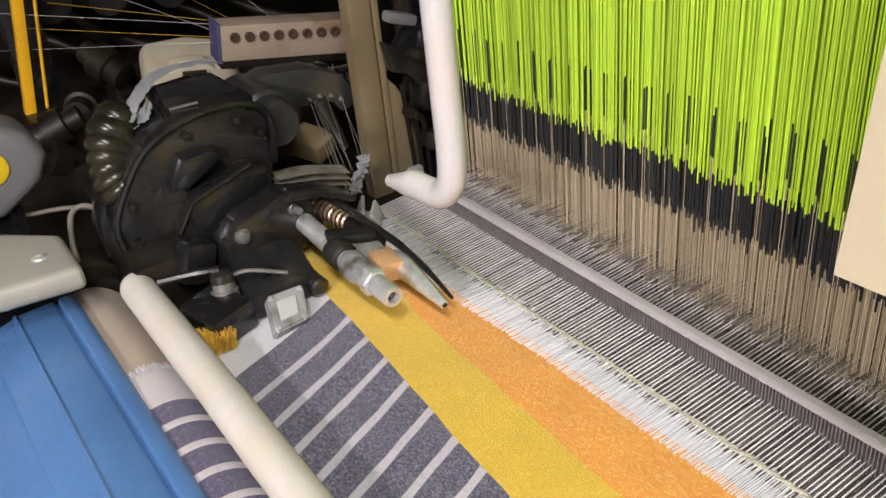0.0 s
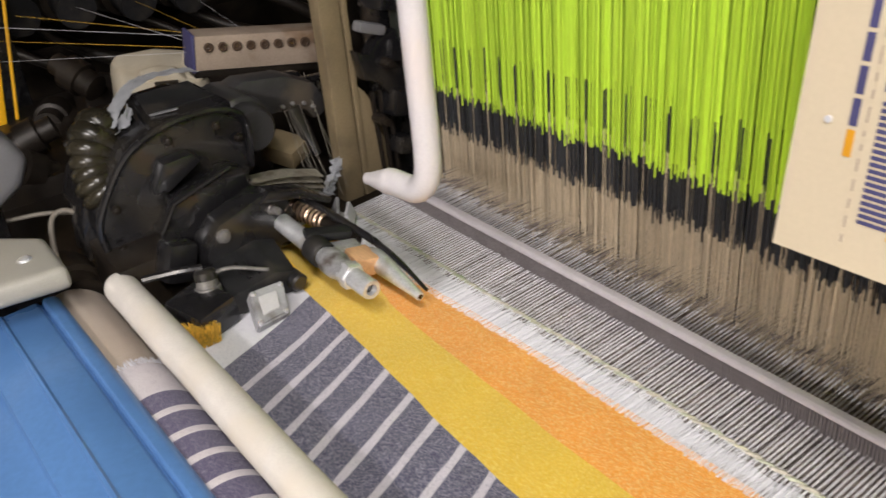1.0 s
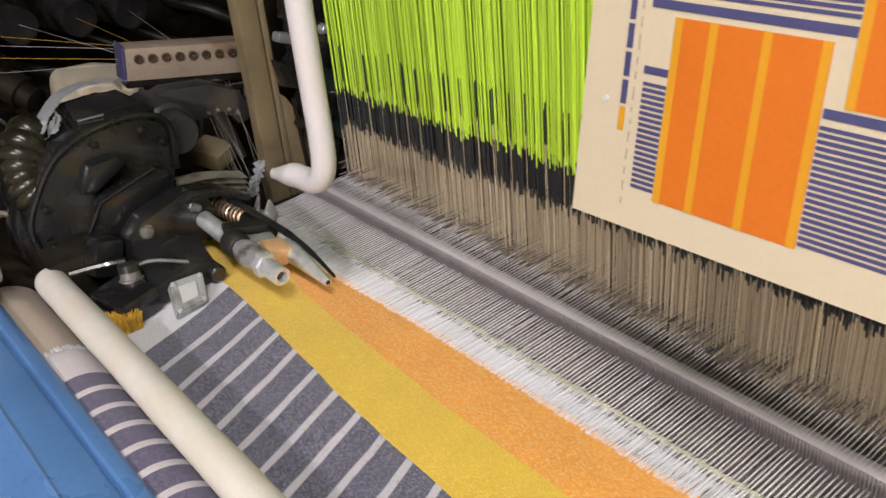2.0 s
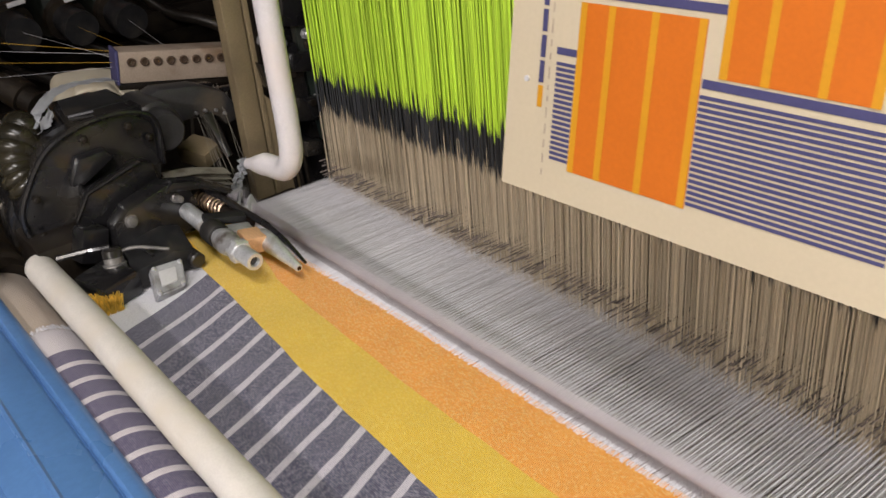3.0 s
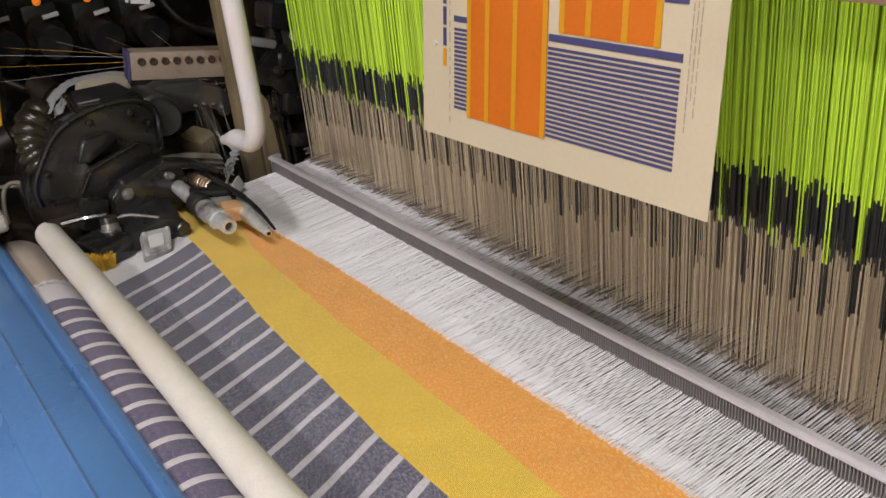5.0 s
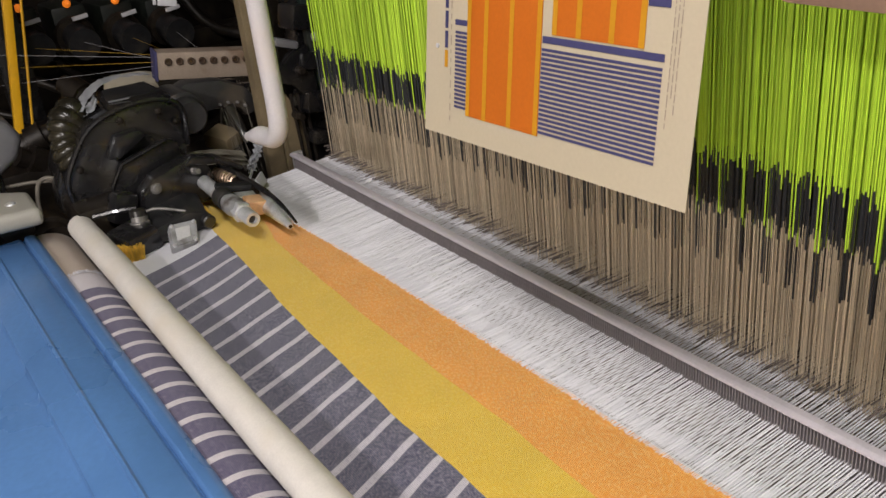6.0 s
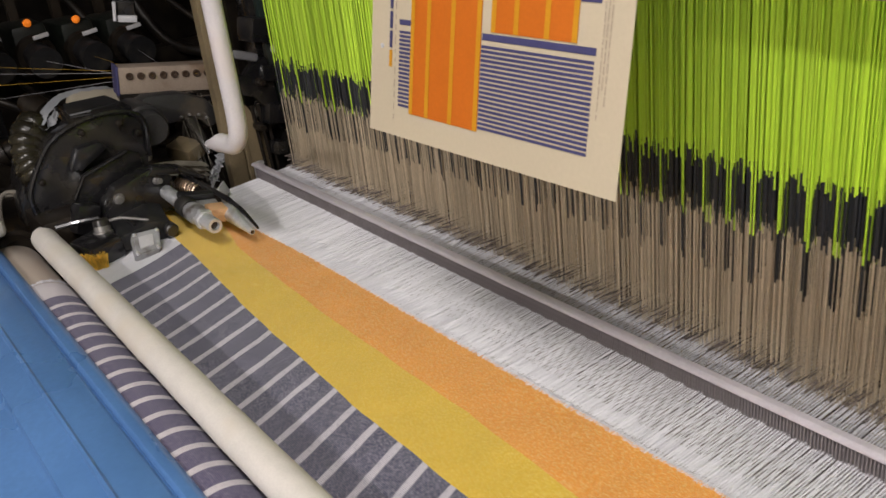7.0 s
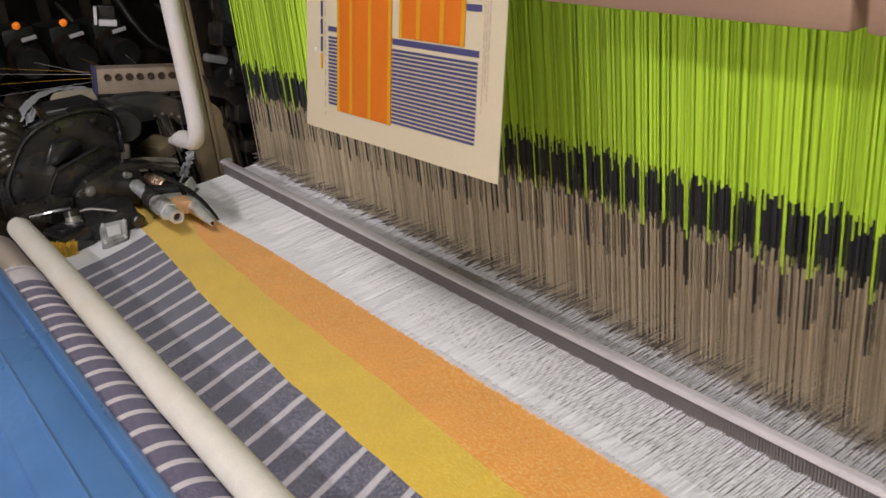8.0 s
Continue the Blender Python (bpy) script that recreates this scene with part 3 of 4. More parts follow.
def warp_sheet(name, label, pitch, offset, radius, mat, x1=0.74, seed=1, lo=-0.4, hi=0.3):
    """Straight warp yarns from the fell to the heddles; the origin lies on the fell line, about which the sheet tips."""
    rnd = random.Random(seed)
    sheet = thing(name, label, "warp yarn", "warp sheets")
    one = a_strand("yarn", mat, x1 - 0.462, radius, "x")
    rows = []
    y = 0.896 - offset
    while y > Y0:
        a, c = y + rnd.uniform(-1, 1) * pitch * 0.12, rnd.uniform(-1, 1) * pitch * 0.2
        rise = rnd.uniform(-0.0012, 0.0012)
        if lo < y < hi:
            ob = new("yarn", one)
            ob.parent = sheet
            ob.matrix_basis = pose(0, a, 0, 0, -math.degrees(rise / 0.28), math.degrees(c / 0.28))
        else:
            rows.append(((0.0, a, 0.0), (x1 - 0.462, a + c, rise), radius * rnd.uniform(0.8, 1.2)))
        y -= pitch
    v, f = strand_lists(rows, 4)
    tagged(from_lists("yarn_rest", v, f, mat, sheet), kind="stuff")
    sheet.matrix_basis = pose(0.462, 0, 0.9512)
    return sheet


warp_dense = warp_sheet("warp_sheet", "dense sheet of taut white warp yarns", 0.0027, 0.0, 0.00080, "yarn_white", seed=2)
warp_open = warp_sheet("warp_sheet", "open sheet of taut white warp yarns", 0.0042, 0.001, 0.00065, "yarn_white", seed=3)
warp_dark = warp_sheet("warp_sheet", "dense sheet of taupe warp yarns", 0.0016, 0.0005, 0.0006, "yarn_brown", seed=4, lo=-0.2, hi=0.2)


def back_warp():
    rnd = random.Random(8)
    rows = []
    y = 0.896
    while y > Y0:
        rows.append(((0.60, y, 0.968 + rnd.uniform(-0.012, 0.012)), (1.55, y, 0.955), 0.0008))
        y -= 0.0024
    v, f = strand_lists(rows, 3)
    tagged(from_lists("rear_warp", v, f, "yarn_brown"), "taupe warp yarns running back to the beam", "warp yarn", kind="stuff")


back_warp()

# the weft pick that lies in the open shed
def build_weft():
    rnd = random.Random(5)
    yarn = thing("weft_yarn", "loose twisted golden and green weft yarn across the warp", "weft yarn")
    for phase, mat in ((0.0, "yarn_gold"), (math.pi, "yarn_green")):
        pts, y = [], 0.90
        while y > Y0:
            a = phase + y * 260
            wander = 0.0025 * noise.noise((y * 7, 0, 3))
            pts.append((0.4925 + wander + 0.0013 * math.cos(a), y, 0.9525 + 0.0011 * math.sin(a)))
            y -= 0.006
        part("ply", a_tube(pts, [0.0016 * rnd.uniform(0.7, 1.3) for _ in pts], 5), mat, yarn)
    return yarn


weft = build_weft()

LOW = [(-1.6, 1.092), (0.1, 1.090), (0.5, 1.084), (0.9, 1.077)]   # lower end of the green cords when a heddle is down


def heddle_group(label, keep, seed):
    """Rows of green harness cords, each with a black sleeve and a brown heddle wire below it. The origin is at the lowered place."""
    group = thing("heddle_group", label, "heddles", "heddle groups")
    rnd = random.Random(seed)
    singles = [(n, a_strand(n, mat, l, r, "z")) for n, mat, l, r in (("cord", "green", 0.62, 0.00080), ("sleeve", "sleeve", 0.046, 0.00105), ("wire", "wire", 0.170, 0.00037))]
    cords, sleeves, wires = [], [], []
    for row in range(7):
        x = 0.610 + 0.006 * row
        y = 0.893 - 0.0004 * row
        i = 0
        while y > Y0:
            if keep(i, row):
                yy = y + rnd.uniform(-0.0007, 0.0007)
                z = lerp_table(LOW, y) + rnd.gauss(0, 0.004)
                xx = x + rnd.uniform(-0.002, 0.002)
                low = z - 0.042 + rnd.gauss(0, 0.003)
                if row == 0 and -0.40 < y < 0.45:
                    for (n, me), zz in zip(singles, (z, low, low - 0.151)):
                        ob = new(n, me)
                        ob.parent, ob.location = group, (xx, yy, zz)
                else:
                    top = (xx + rnd.uniform(-0.002, 0.002), yy + rnd.uniform(-0.004, 0.004), 1.70)
                    cords.append(((xx, yy, z), top, 0.00085 * rnd.uniform(0.8, 1.2)))
                    sleeves.append(((xx, yy, low), (xx, yy, z + 0.003), 0.00105))
                    wires.append(((xx, yy, 0.90), (xx, yy, low + 0.004), 0.00037))
            y -= 0.0021
            i += 1
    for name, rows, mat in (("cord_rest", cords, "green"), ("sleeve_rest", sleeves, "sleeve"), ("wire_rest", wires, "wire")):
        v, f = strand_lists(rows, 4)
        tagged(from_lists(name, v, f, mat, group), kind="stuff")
    return group


heddles_main = heddle_group("lime-green harness cords with black sleeves on brown heddle wires", lambda i, r: i % 12 not in (0, 1) and (i * 7 + r * 3) % 10 > 2, 11)
heddles_half = heddle_group("lime-green harness cords between the main rows", lambda i, r: i % 12 not in (0, 1) and (i * 7 + r * 3) % 10 <= 2, 12)
heddles_few = heddle_group("sparse lime-green harness cords that move against the others", lambda i, r: i % 12 in (0, 1) and (r < 3 or (i + r) % 3 == 0), 13)



def rear_heddles():
    rnd = random.Random(41)
    rows, sleeves, cords = [], [], []
    for row in range(5):
        y = 0.893
        while y > Y0:
            x = 0.665 + 0.014 * row + rnd.uniform(-0.004, 0.004)
            z = lerp_table(LOW, y) + rnd.gauss(0, 0.004)
            rows.append(((x, y, 0.88), (x, y, z), 0.0006))
            sleeves.append(((x, y, z - 0.002), (x, y, z + 0.056), 0.0010))
            cords.append(((x, y, z + 0.055), (x, y, 1.70), 0.0009))
            y -= 0.0017
    rear = thing("rear_heddles", "rear rows of brown heddle wires below green cords", "heddles")
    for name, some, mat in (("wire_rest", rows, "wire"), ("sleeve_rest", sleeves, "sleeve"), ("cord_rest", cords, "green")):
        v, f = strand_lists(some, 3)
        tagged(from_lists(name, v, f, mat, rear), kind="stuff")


rear_heddles()

# ---- things hanging before the harness ----


def build_paper():
    """Printed pattern sheet; origin at its upper edge, about which it sways. u runs along the sheet, v up from its lower edge."""
    W, H = 0.300, 0.42
    sheet = thing("pattern_sheet", "hanging cream paper printed with orange panels and navy stripes", "paper")
    def put(u, v, w=0.0):
        bow = 0.004 * math.sin(math.pi * u / W) * v / H
        return (-w - bow, W / 2 - u, v - H)
    def slab(bm, u0, v0, u1, v1, w, t=0.0003, n=8, m=8):
        n, m = max(1, round(n * (u1 - u0) / W)), max(1, round(m * (v1 - v0) / H))
        for i in range(n):
            for j in range(m):
                a, b = u0 + (u1 - u0) * i / n, u0 + (u1 - u0) * (i + 1) / n
                c, d = v0 + (v1 - v0) * j / m, v0 + (v1 - v0) * (j + 1) / m
                bm.faces.new([bm.verts.new(put(*p, w)) for p in ((a, c), (b, c), (b, d), (a, d))])
        return bm
    bm = slab(bmesh.new(), 0, 0, W, H, 0, n=24, m=30)
    bmesh.ops.remove_doubles(bm, verts=bm.verts, dist=0.0002)
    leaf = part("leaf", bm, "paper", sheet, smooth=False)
    solid = leaf.modifiers.new("thickness", "SOLIDIFY")
    solid.thickness = 0.0005
    solid.offset = 0
    def ink(name, mat, rects, w=0.0008):
        bm = bmesh.new()
        for r in rects:
            slab(bm, *r, w, n=24, m=30)
        bmesh.ops.remove_doubles(bm, verts=bm.verts, dist=0.00005)
        part(name, bm, mat, sheet)
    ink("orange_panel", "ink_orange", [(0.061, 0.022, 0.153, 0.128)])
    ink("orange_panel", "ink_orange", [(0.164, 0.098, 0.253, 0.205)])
    for u in (0.061, 0.0835, 0.1155, 0.1475):
        ink("yellow_line", "ink_gold", [(u, 0.022, u + 0.0052, 0.128)], 0.0012)
    for u in (0.164, 0.189, 0.221, 0.248):
        ink("yellow_line", "ink_gold", [(u, 0.098, u + 0.0052, 0.205)], 0.0012)
    for k in range(19):
        v = 0.0245 + k * 0.0034
        ink("navy_stripe", "ink_navy", [(0.1535, v, 0.270, v + 0.0021)])
        ink("navy_stripe", "ink_navy", [(0.044, v + 0.002, 0.0605, v + 0.0041)])
    ink("navy_bar", "ink_navy", [(0.154, 0.0915, 0.271, 0.0965)])
    ink("navy_bar", "ink_navy", [(0.0435, 0.0945, 0.0605, 0.0990)])
    ink("navy_bar", "ink_navy", [(0.044, 0.1315, 0.1635, 0.1365)])
    ink("navy_bar", "ink_navy", [(0.2535, 0.1250, 0.272, 0.1300)])
    for k in range(14):
        v = 0.1400 + k * 0.0034
        ink("navy_stripe", "ink_navy", [(0.044, v, 0.1635, v + 0.0021)])
    for k in range(14):
        v = 0.1335 + k * 0.0034
        ink("navy_stripe", "ink_navy", [(0.2535, v, 0.272, v + 0.0021)])
    for k in range(4):
        v = 0.0745 + k * 0.0162
        ink("navy_swatch", "ink_navy", [(0.0290, v, 0.0335, v + 0.0140)])
    ink("orange_swatch", "ink_gold", [(0.0290, 0.0585, 0.0335, 0.0725)])
    ink("orange_swatch", "ink_orange", [(0.0290, 0.140, 0.0335, 0.154)])
    rnd = random.Random(3)
    rects = []
    v = 0.014
    while v < 0.155:
        l = rnd.uniform(0.003, 0.009)
        rects.append((0.0375, v, 0.0387, v + l))
        v += l + 0.004
    ink("print_line", "ink_grey", rects)
    for u, lo in ((0.2755, 0.050), (0.2785, 0.070), (0.2815, 0.060)):
        rects, v = [], lo
        while v < 0.17:
            l = rnd.uniform(0.003, 0.009)
            rects.append((u, v, u + 0.0008, v + l))
            v += l + 0.0016
        ink("print_line", "ink_grey", rects)
    eye = a_lathe((-0.0015, W / 2 - 0.018, 0.075 - H), (0.001, W / 2 - 0.018, 0.075 - H), [(0, 0.0020), (1, 0.0020)], 14)
    part("punched_hole", eye, "label", sheet, "pale rim of a punched hole")
    for u in (0.06, 0.22):
        part("bulldog_clip", a_box((0.0, W / 2 - u, 0.004), (0.012, 0.03, 0.03), bevel=0.003), "black", sheet)
    return sheet


paper = build_paper()


def build_pipe():
    pipe = thing("bent_pipe", "white powder-coated pipe bent at its lower end to a tapered nozzle", "pipe")
    x = 0.412
    line = arc([(x, 0.607, 1.68), (x, 0.606, 1.40), (x, 0.604, 1.22), (x, 0.603, 1.150), (x - 0.001, 0.606, 1.122), (x - 0.003, 0.618, 1.108), (x - 0.004, 0.635, 1.105), (x - 0.005, 0.655, 1.104)], 6)
    part("tube", a_tube(line, 0.0118, 20), "pipe", pipe)
    part("nozzle", a_lathe((x - 0.005, 0.653, 1.104), (x - 0.008, 0.693, 1.095), [(0, 0.0116), (0.1, 0.0122), (0.35, 0.0105), (0.85, 0.0062), (0.97, 0.0058), (1, 0.004)], 20), "pipe", pipe)
    part("bracket", a_box((x + 0.03, 0.607, 1.672), (0.07, 0.03, 0.02), bevel=0.003), "dark_iron", pipe)


build_pipe()


def build_light_bar():
    bar = thing("lamp_bar", "tan painted lamp bar with a seam hanging over the cloth", "lamp bar")
    part("near_rail", a_box((0.430, -0.785, 1.353), (0.05, 0.95, 0.026), bevel=0.005), "bar", bar)
    part("far_rail", a_box((0.430, -0.1965, 1.353), (0.05, 0.215, 0.026), bevel=0.005), "bar", bar)
    part("edge_trim", a_box((0.404, -0.67, 1.3655), (0.004, 1.17, 0.004), bevel=0.001), "white_plastic", bar)
    part("end_cap", a_box((0.430, -0.083, 1.354), (0.044, 0.014, 0.024), bevel=0.004), "white_plastic", bar)
    part("clamp", a_box((0.425, -0.068, 1.356), (0.036, 0.018, 0.026), (0, 0, 12), bevel=0.004), "black", bar)
    for y in (-0.15, -1.1):
        part("hanger", a_box((0.46, y, 1.51), (0.012, 0.03, 0.32), (0, 12, 0), bevel=0.002), "dark_iron", bar)


build_light_bar()

# ---- drive end of the loom ----


def a_hexa(top, thick):
    """A slab under four top corners."""
    bm = bmesh.new()
    t = [Vector(p) for p in top]
    n = (t[1] - t[0]).cross(t[3] - t[0]).normalized()
    if n.z < 0:
        n = -n
    hi = [bm.verts.new(p) for p in t]
    lo = [bm.verts.new(p - n * thick) for p in t]
    bm.faces.new(hi), bm.faces.new(lo)
    for i in range(4):
        bm.faces.new((hi[i], hi[(i + 1) % 4], lo[(i + 1) % 4], lo[i]))
    bmesh.ops.recalc_face_normals(bm, faces=bm.faces)
    bmesh.ops.bevel(bm, geom=list(bm.edges), offset=min(0.002, thick * 0.3), segments=2, affect="EDGES")
    return bm


def a_crumple(path, width, seed, drop=(0, 0, -1), n=5, rough=0.006):
    """A crumpled strip of cloth or paper along a path."""
    rnd = random.Random(seed)
    pts = arc(path, 5)
    bm, rows = bmesh.new(), []
    for i, p in enumerate(pts):
        row = []
        for j in range(n + 1):
            s = j / n - 0.5
            q = Vector(p) + Vector(drop) * width * s + Vector((rnd.uniform(-1, 1), rnd.uniform(-1, 1), rnd.uniform(-1, 1))) * rough
            row.append(bm.verts.new(q))
        rows.append(row)
    for a, b in zip(rows, rows[1:]):
        for j in range(n):
            bm.faces.new((a[j], a[j + 1], b[j + 1], b[j]))
    bmesh.ops.solidify(bm, geom=list(bm.faces), thickness=0.001)
    return bm


def build_gearbox():
    g = thing("gear_housing", "bulky black gear housing with bolted covers and segmented hose", "gear housing")
    face = [(0.222, 0.972), (0.217, 1.012), (0.229, 1.042), (0.264, 1.086), (0.312, 1.105), (0.370, 1.106), (0.403, 1.084), (0.400, 1.028), (0.384, 0.972)]
    part("body", a_prism(face, "y", 0.945, 1.08, bevel=0.006), "black", g)
    rim = arc([(x, 0.944, z) for x, z in face[:8]], 5)
    part("rim", a_tube(rim, 0.0042, 8), "black", g, "raised black rim of the housing")
    part("lower_cover", a_prism([(0.262, 0.982), (0.264, 1.012), (0.283, 1.042), (0.352, 1.060), (0.371, 1.052), (0.373, 1.030), (0.356, 0.990)], "y", 0.895, 0.946, bevel=0.005, lean=(0.012, -0.012)), "black", g)
    part("rib", a_tube([(0.266, 0.896, 1.010), (0.285, 0.893, 1.040), (0.354, 0.893, 1.059)], 0.003, 8), "black", g)
    part("upper_boss", a_prism([(0.276, 1.040), (0.294, 1.072), (0.328, 1.074), (0.338, 1.062), (0.294, 1.038)], "y", 0.925, 0.947, bevel=0.005), "black", g)
    part("hub", a_lathe((0.418, 1.06, 1.062), (0.418, 0.955, 1.062), [(0, 0.034), (0.72, 0.034), (0.76, 0.029), (0.95, 0.028), (1, 0.024)], 26), "arm_grey", g)
    part("display_frame", a_hexa([(0.309, 1.040, 1.116), (0.384, 1.040, 1.114), (0.394, 0.952, 1.108), (0.298, 0.952, 1.110)], 0.018), "black", g)
    part("display_panel", a_hexa([(0.316, 1.032, 1.1172), (0.378, 1.032, 1.1155), (0.386, 0.975, 1.1112), (0.306, 0.975, 1.1130)], 0.002), "black_rubber", g, "matt dark panel on the housing top")
    part("slot", a_box((0.322, 0.966, 1.1125), (0.030, 0.0025, 0.002), (4, 0, -8)), "slate", g)
    for at in ((0.310, 0.940, 1.090), (0.366, 0.940, 1.090), (0.390, 0.941, 1.068), (0.238, 0.940, 1.034), (0.233, 0.938, 0.988)):
        part("bolt", a_bolt(at, (0, -1, 0), 0.004, 0.005), "dark_iron", g)
    part("bright_bolt", a_bolt((0.231, 0.995, 1.051), (-0.3, -1, 0.1), 0.007, 0.01), "steel", g)
    hose = arc([(0.250, 0.975, 1.028), (0.240, 0.985, 1.046), (0.238, 0.995, 1.066), (0.248, 1.005, 1.086), (0.270, 1.020, 1.104)], 2)
    for k, (p, q) in enumerate(zip(hose, hose[1:])):
        wide = 0.025 + 0.003 * math.sin(k * 1.3)
        part("hose_ring", a_lathe(p - (q - p) * 0.35, q + (q - p) * 0.35, [(0, wide * 0.72), (0.18, wide * 0.93), (0.42, wide), (0.68, wide * 0.95), (0.9, wide * 0.80), (1, wide * 0.66)], 18), "hose", g, "glossy olive ring of the segmented hose")
    hose = arc([(0.276, 0.985, 1.040), (0.266, 1.000, 1.066), (0.272, 1.012, 1.090), (0.292, 1.024, 1.106)], 3)
    for p, q in zip(hose, hose[1:]):
        part("hose_ring", a_lathe(p - (q - p) * 0.35, q + (q - p) * 0.35, [(0, 0.012), (0.2, 0.0155), (0.5, 0.0165), (0.85, 0.0135), (1, 0.011)], 16), "hose", g)
    part("pivot_case", a_prism([(0.205, 0.962), (0.208, 1.000), (0.226, 1.030), (0.246, 1.034), (0.258, 1.000), (0.252, 0.962)], "y", 0.985, 1.03, bevel=0.006), "black", g, "small black side case")
    part("foot", a_box((0.29, 0.94, 0.955), (0.16, 0.10, 0.07), bevel=0.008), "dark_iron", g)
    part("side_lug", a_box((0.268, 0.878, 0.985), (0.036, 0.03, 0.045), (0, 20, 10), bevel=0.008), "black", g)
    part("feed_arm", a_prism([(0.405, 1.086), (0.445, 1.098), (0.500, 1.090), (0.540, 1.070), (0.556, 1.044), (0.550, 1.024), (0.532, 1.020), (0.522, 1.038), (0.490, 1.044), (0.430, 1.044)], "y", 1.025, 1.065, bevel=0.008), "arm_grey", g, "curved dark grey feeding arm")
    for x, z in ((0.490, 1.052), (0.504, 1.052), (0.520, 1.048), (0.532, 1.040)):
        part("bead", a_lathe((x, 1.026, z), (x, 1.019, z), [(0, 0.0030), (0.7, 0.0026), (1, 0.0015)], 10), "bolt", g)
    part("finger", a_tube(arc([(0.505, 1.03, 1.045), (0.512, 1.02, 1.015), (0.516, 1.0, 0.985)], 5), [0.010] * 6 + [0.009, 0.008, 0.007, 0.006, 0.005], 10), "black", g)


build_gearbox()


def build_rag():
    rag = link("cotton_rag", a_crumple([(0.268, 0.992, 1.104), (0.279, 1.002, 1.114), (0.292, 1.014, 1.121), (0.312, 1.034, 1.127), (0.340, 1.048, 1.128), (0.372, 1.052, 1.125), (0.398, 1.050, 1.120)], 0.016, 3, drop=(0.5, -0.75, -0.25), rough=0.0013), "rag", smooth=True)
    part("fold", a_crumple([(0.262, 0.990, 1.098), (0.276, 0.996, 1.100), (0.288, 0.994, 1.106), (0.298, 1.000, 1.116)], 0.012, 5, drop=(0.3, -0.2, -0.9), rough=0.0013), "rag", rag)
    tagged(rag, "crumpled pale cotton rag draped on the gear housing", "rag")


build_rag()


def build_temple():
    t = thing("temple", "black temple bracket with a bright steel rod holding the cloth edge", "loom temple")
    part("bracket", a_prism([(0.288, 0.962), (0.294, 1.002), (0.312, 1.020), (0.366, 1.036), (0.392, 1.026), (0.400, 1.000), (0.394, 0.966)], "y", 0.850, 0.885, bevel=0.004), "black", t)
    part("top_lever", a_prism([(0.360, 1.028), (0.372, 1.038), (0.410, 1.028), (0.446, 1.004), (0.442, 0.998), (0.405, 1.018)], "y", 0.846, 0.872, bevel=0.003), "black", t)
    part("bolt", a_bolt((0.314, 0.852, 1.007), (0, -1, 0), 0.0065, 0.008), "bolt", t)
    part("bolt", a_bolt((0.372, 0.850, 1.017), (0, -1, 0.2), 0.0045, 0.02), "bolt", t)
    part("rod", a_lathe((0.383, 0.862, 0.996), (0.381, 0.740, 0.991), [(0, 0.0104), (0.02, 0.0104), (1, 0.0104)], 24), "steel", t, "bright polished steel rod")
    part("collar", a_lathe((0.382, 0.785, 0.993), (0.381, 0.760, 0.992), [(0, 0.0130), (0.1, 0.0148), (0.9, 0.0148), (1, 0.0130)], 24), "black_rubber", t, "black clamping collar")
    part("strap", a_box((0.402, 0.786, 1.000), (0.050, 0.020, 0.010), (0, 10, -14), bevel=0.003), "black_rubber", t)
    part("swivel", a_lathe((0.381, 0.757, 0.992), (0.381, 0.708, 0.991), [(0, 0.0115), (0.15, 0.0142), (0.45, 0.0146), (0.7, 0.0118), (0.85, 0.0132), (1, 0.0110)], 24), "rough_steel", t)
    part("hex_nut", a_lathe((0.381, 0.718, 0.991), (0.381, 0.704, 0.991), [(0, 0.0132), (0.1, 0.0144), (0.9, 0.0144), (1, 0.0132)], 6), "steel", t)
    end = a_lathe((0.381, 0.704, 0.991), (0.381, 0.673, 0.991), [(0, 0.0104), (0.92, 0.0104), (1, 0.0096), (1, 0.0060), (0.6, 0.0055)], 24)
    part("socket", end, "steel", t, "bored steel socket end")
    # black plug puts the darkness of the bore into colour
    part("bore_shade", a_lathe((0.381, 0.690, 0.991), (0.381, 0.6795, 0.991), [(0, 0.0057), (1, 0.0057)], 16), "black", t)
    return t


build_temple()


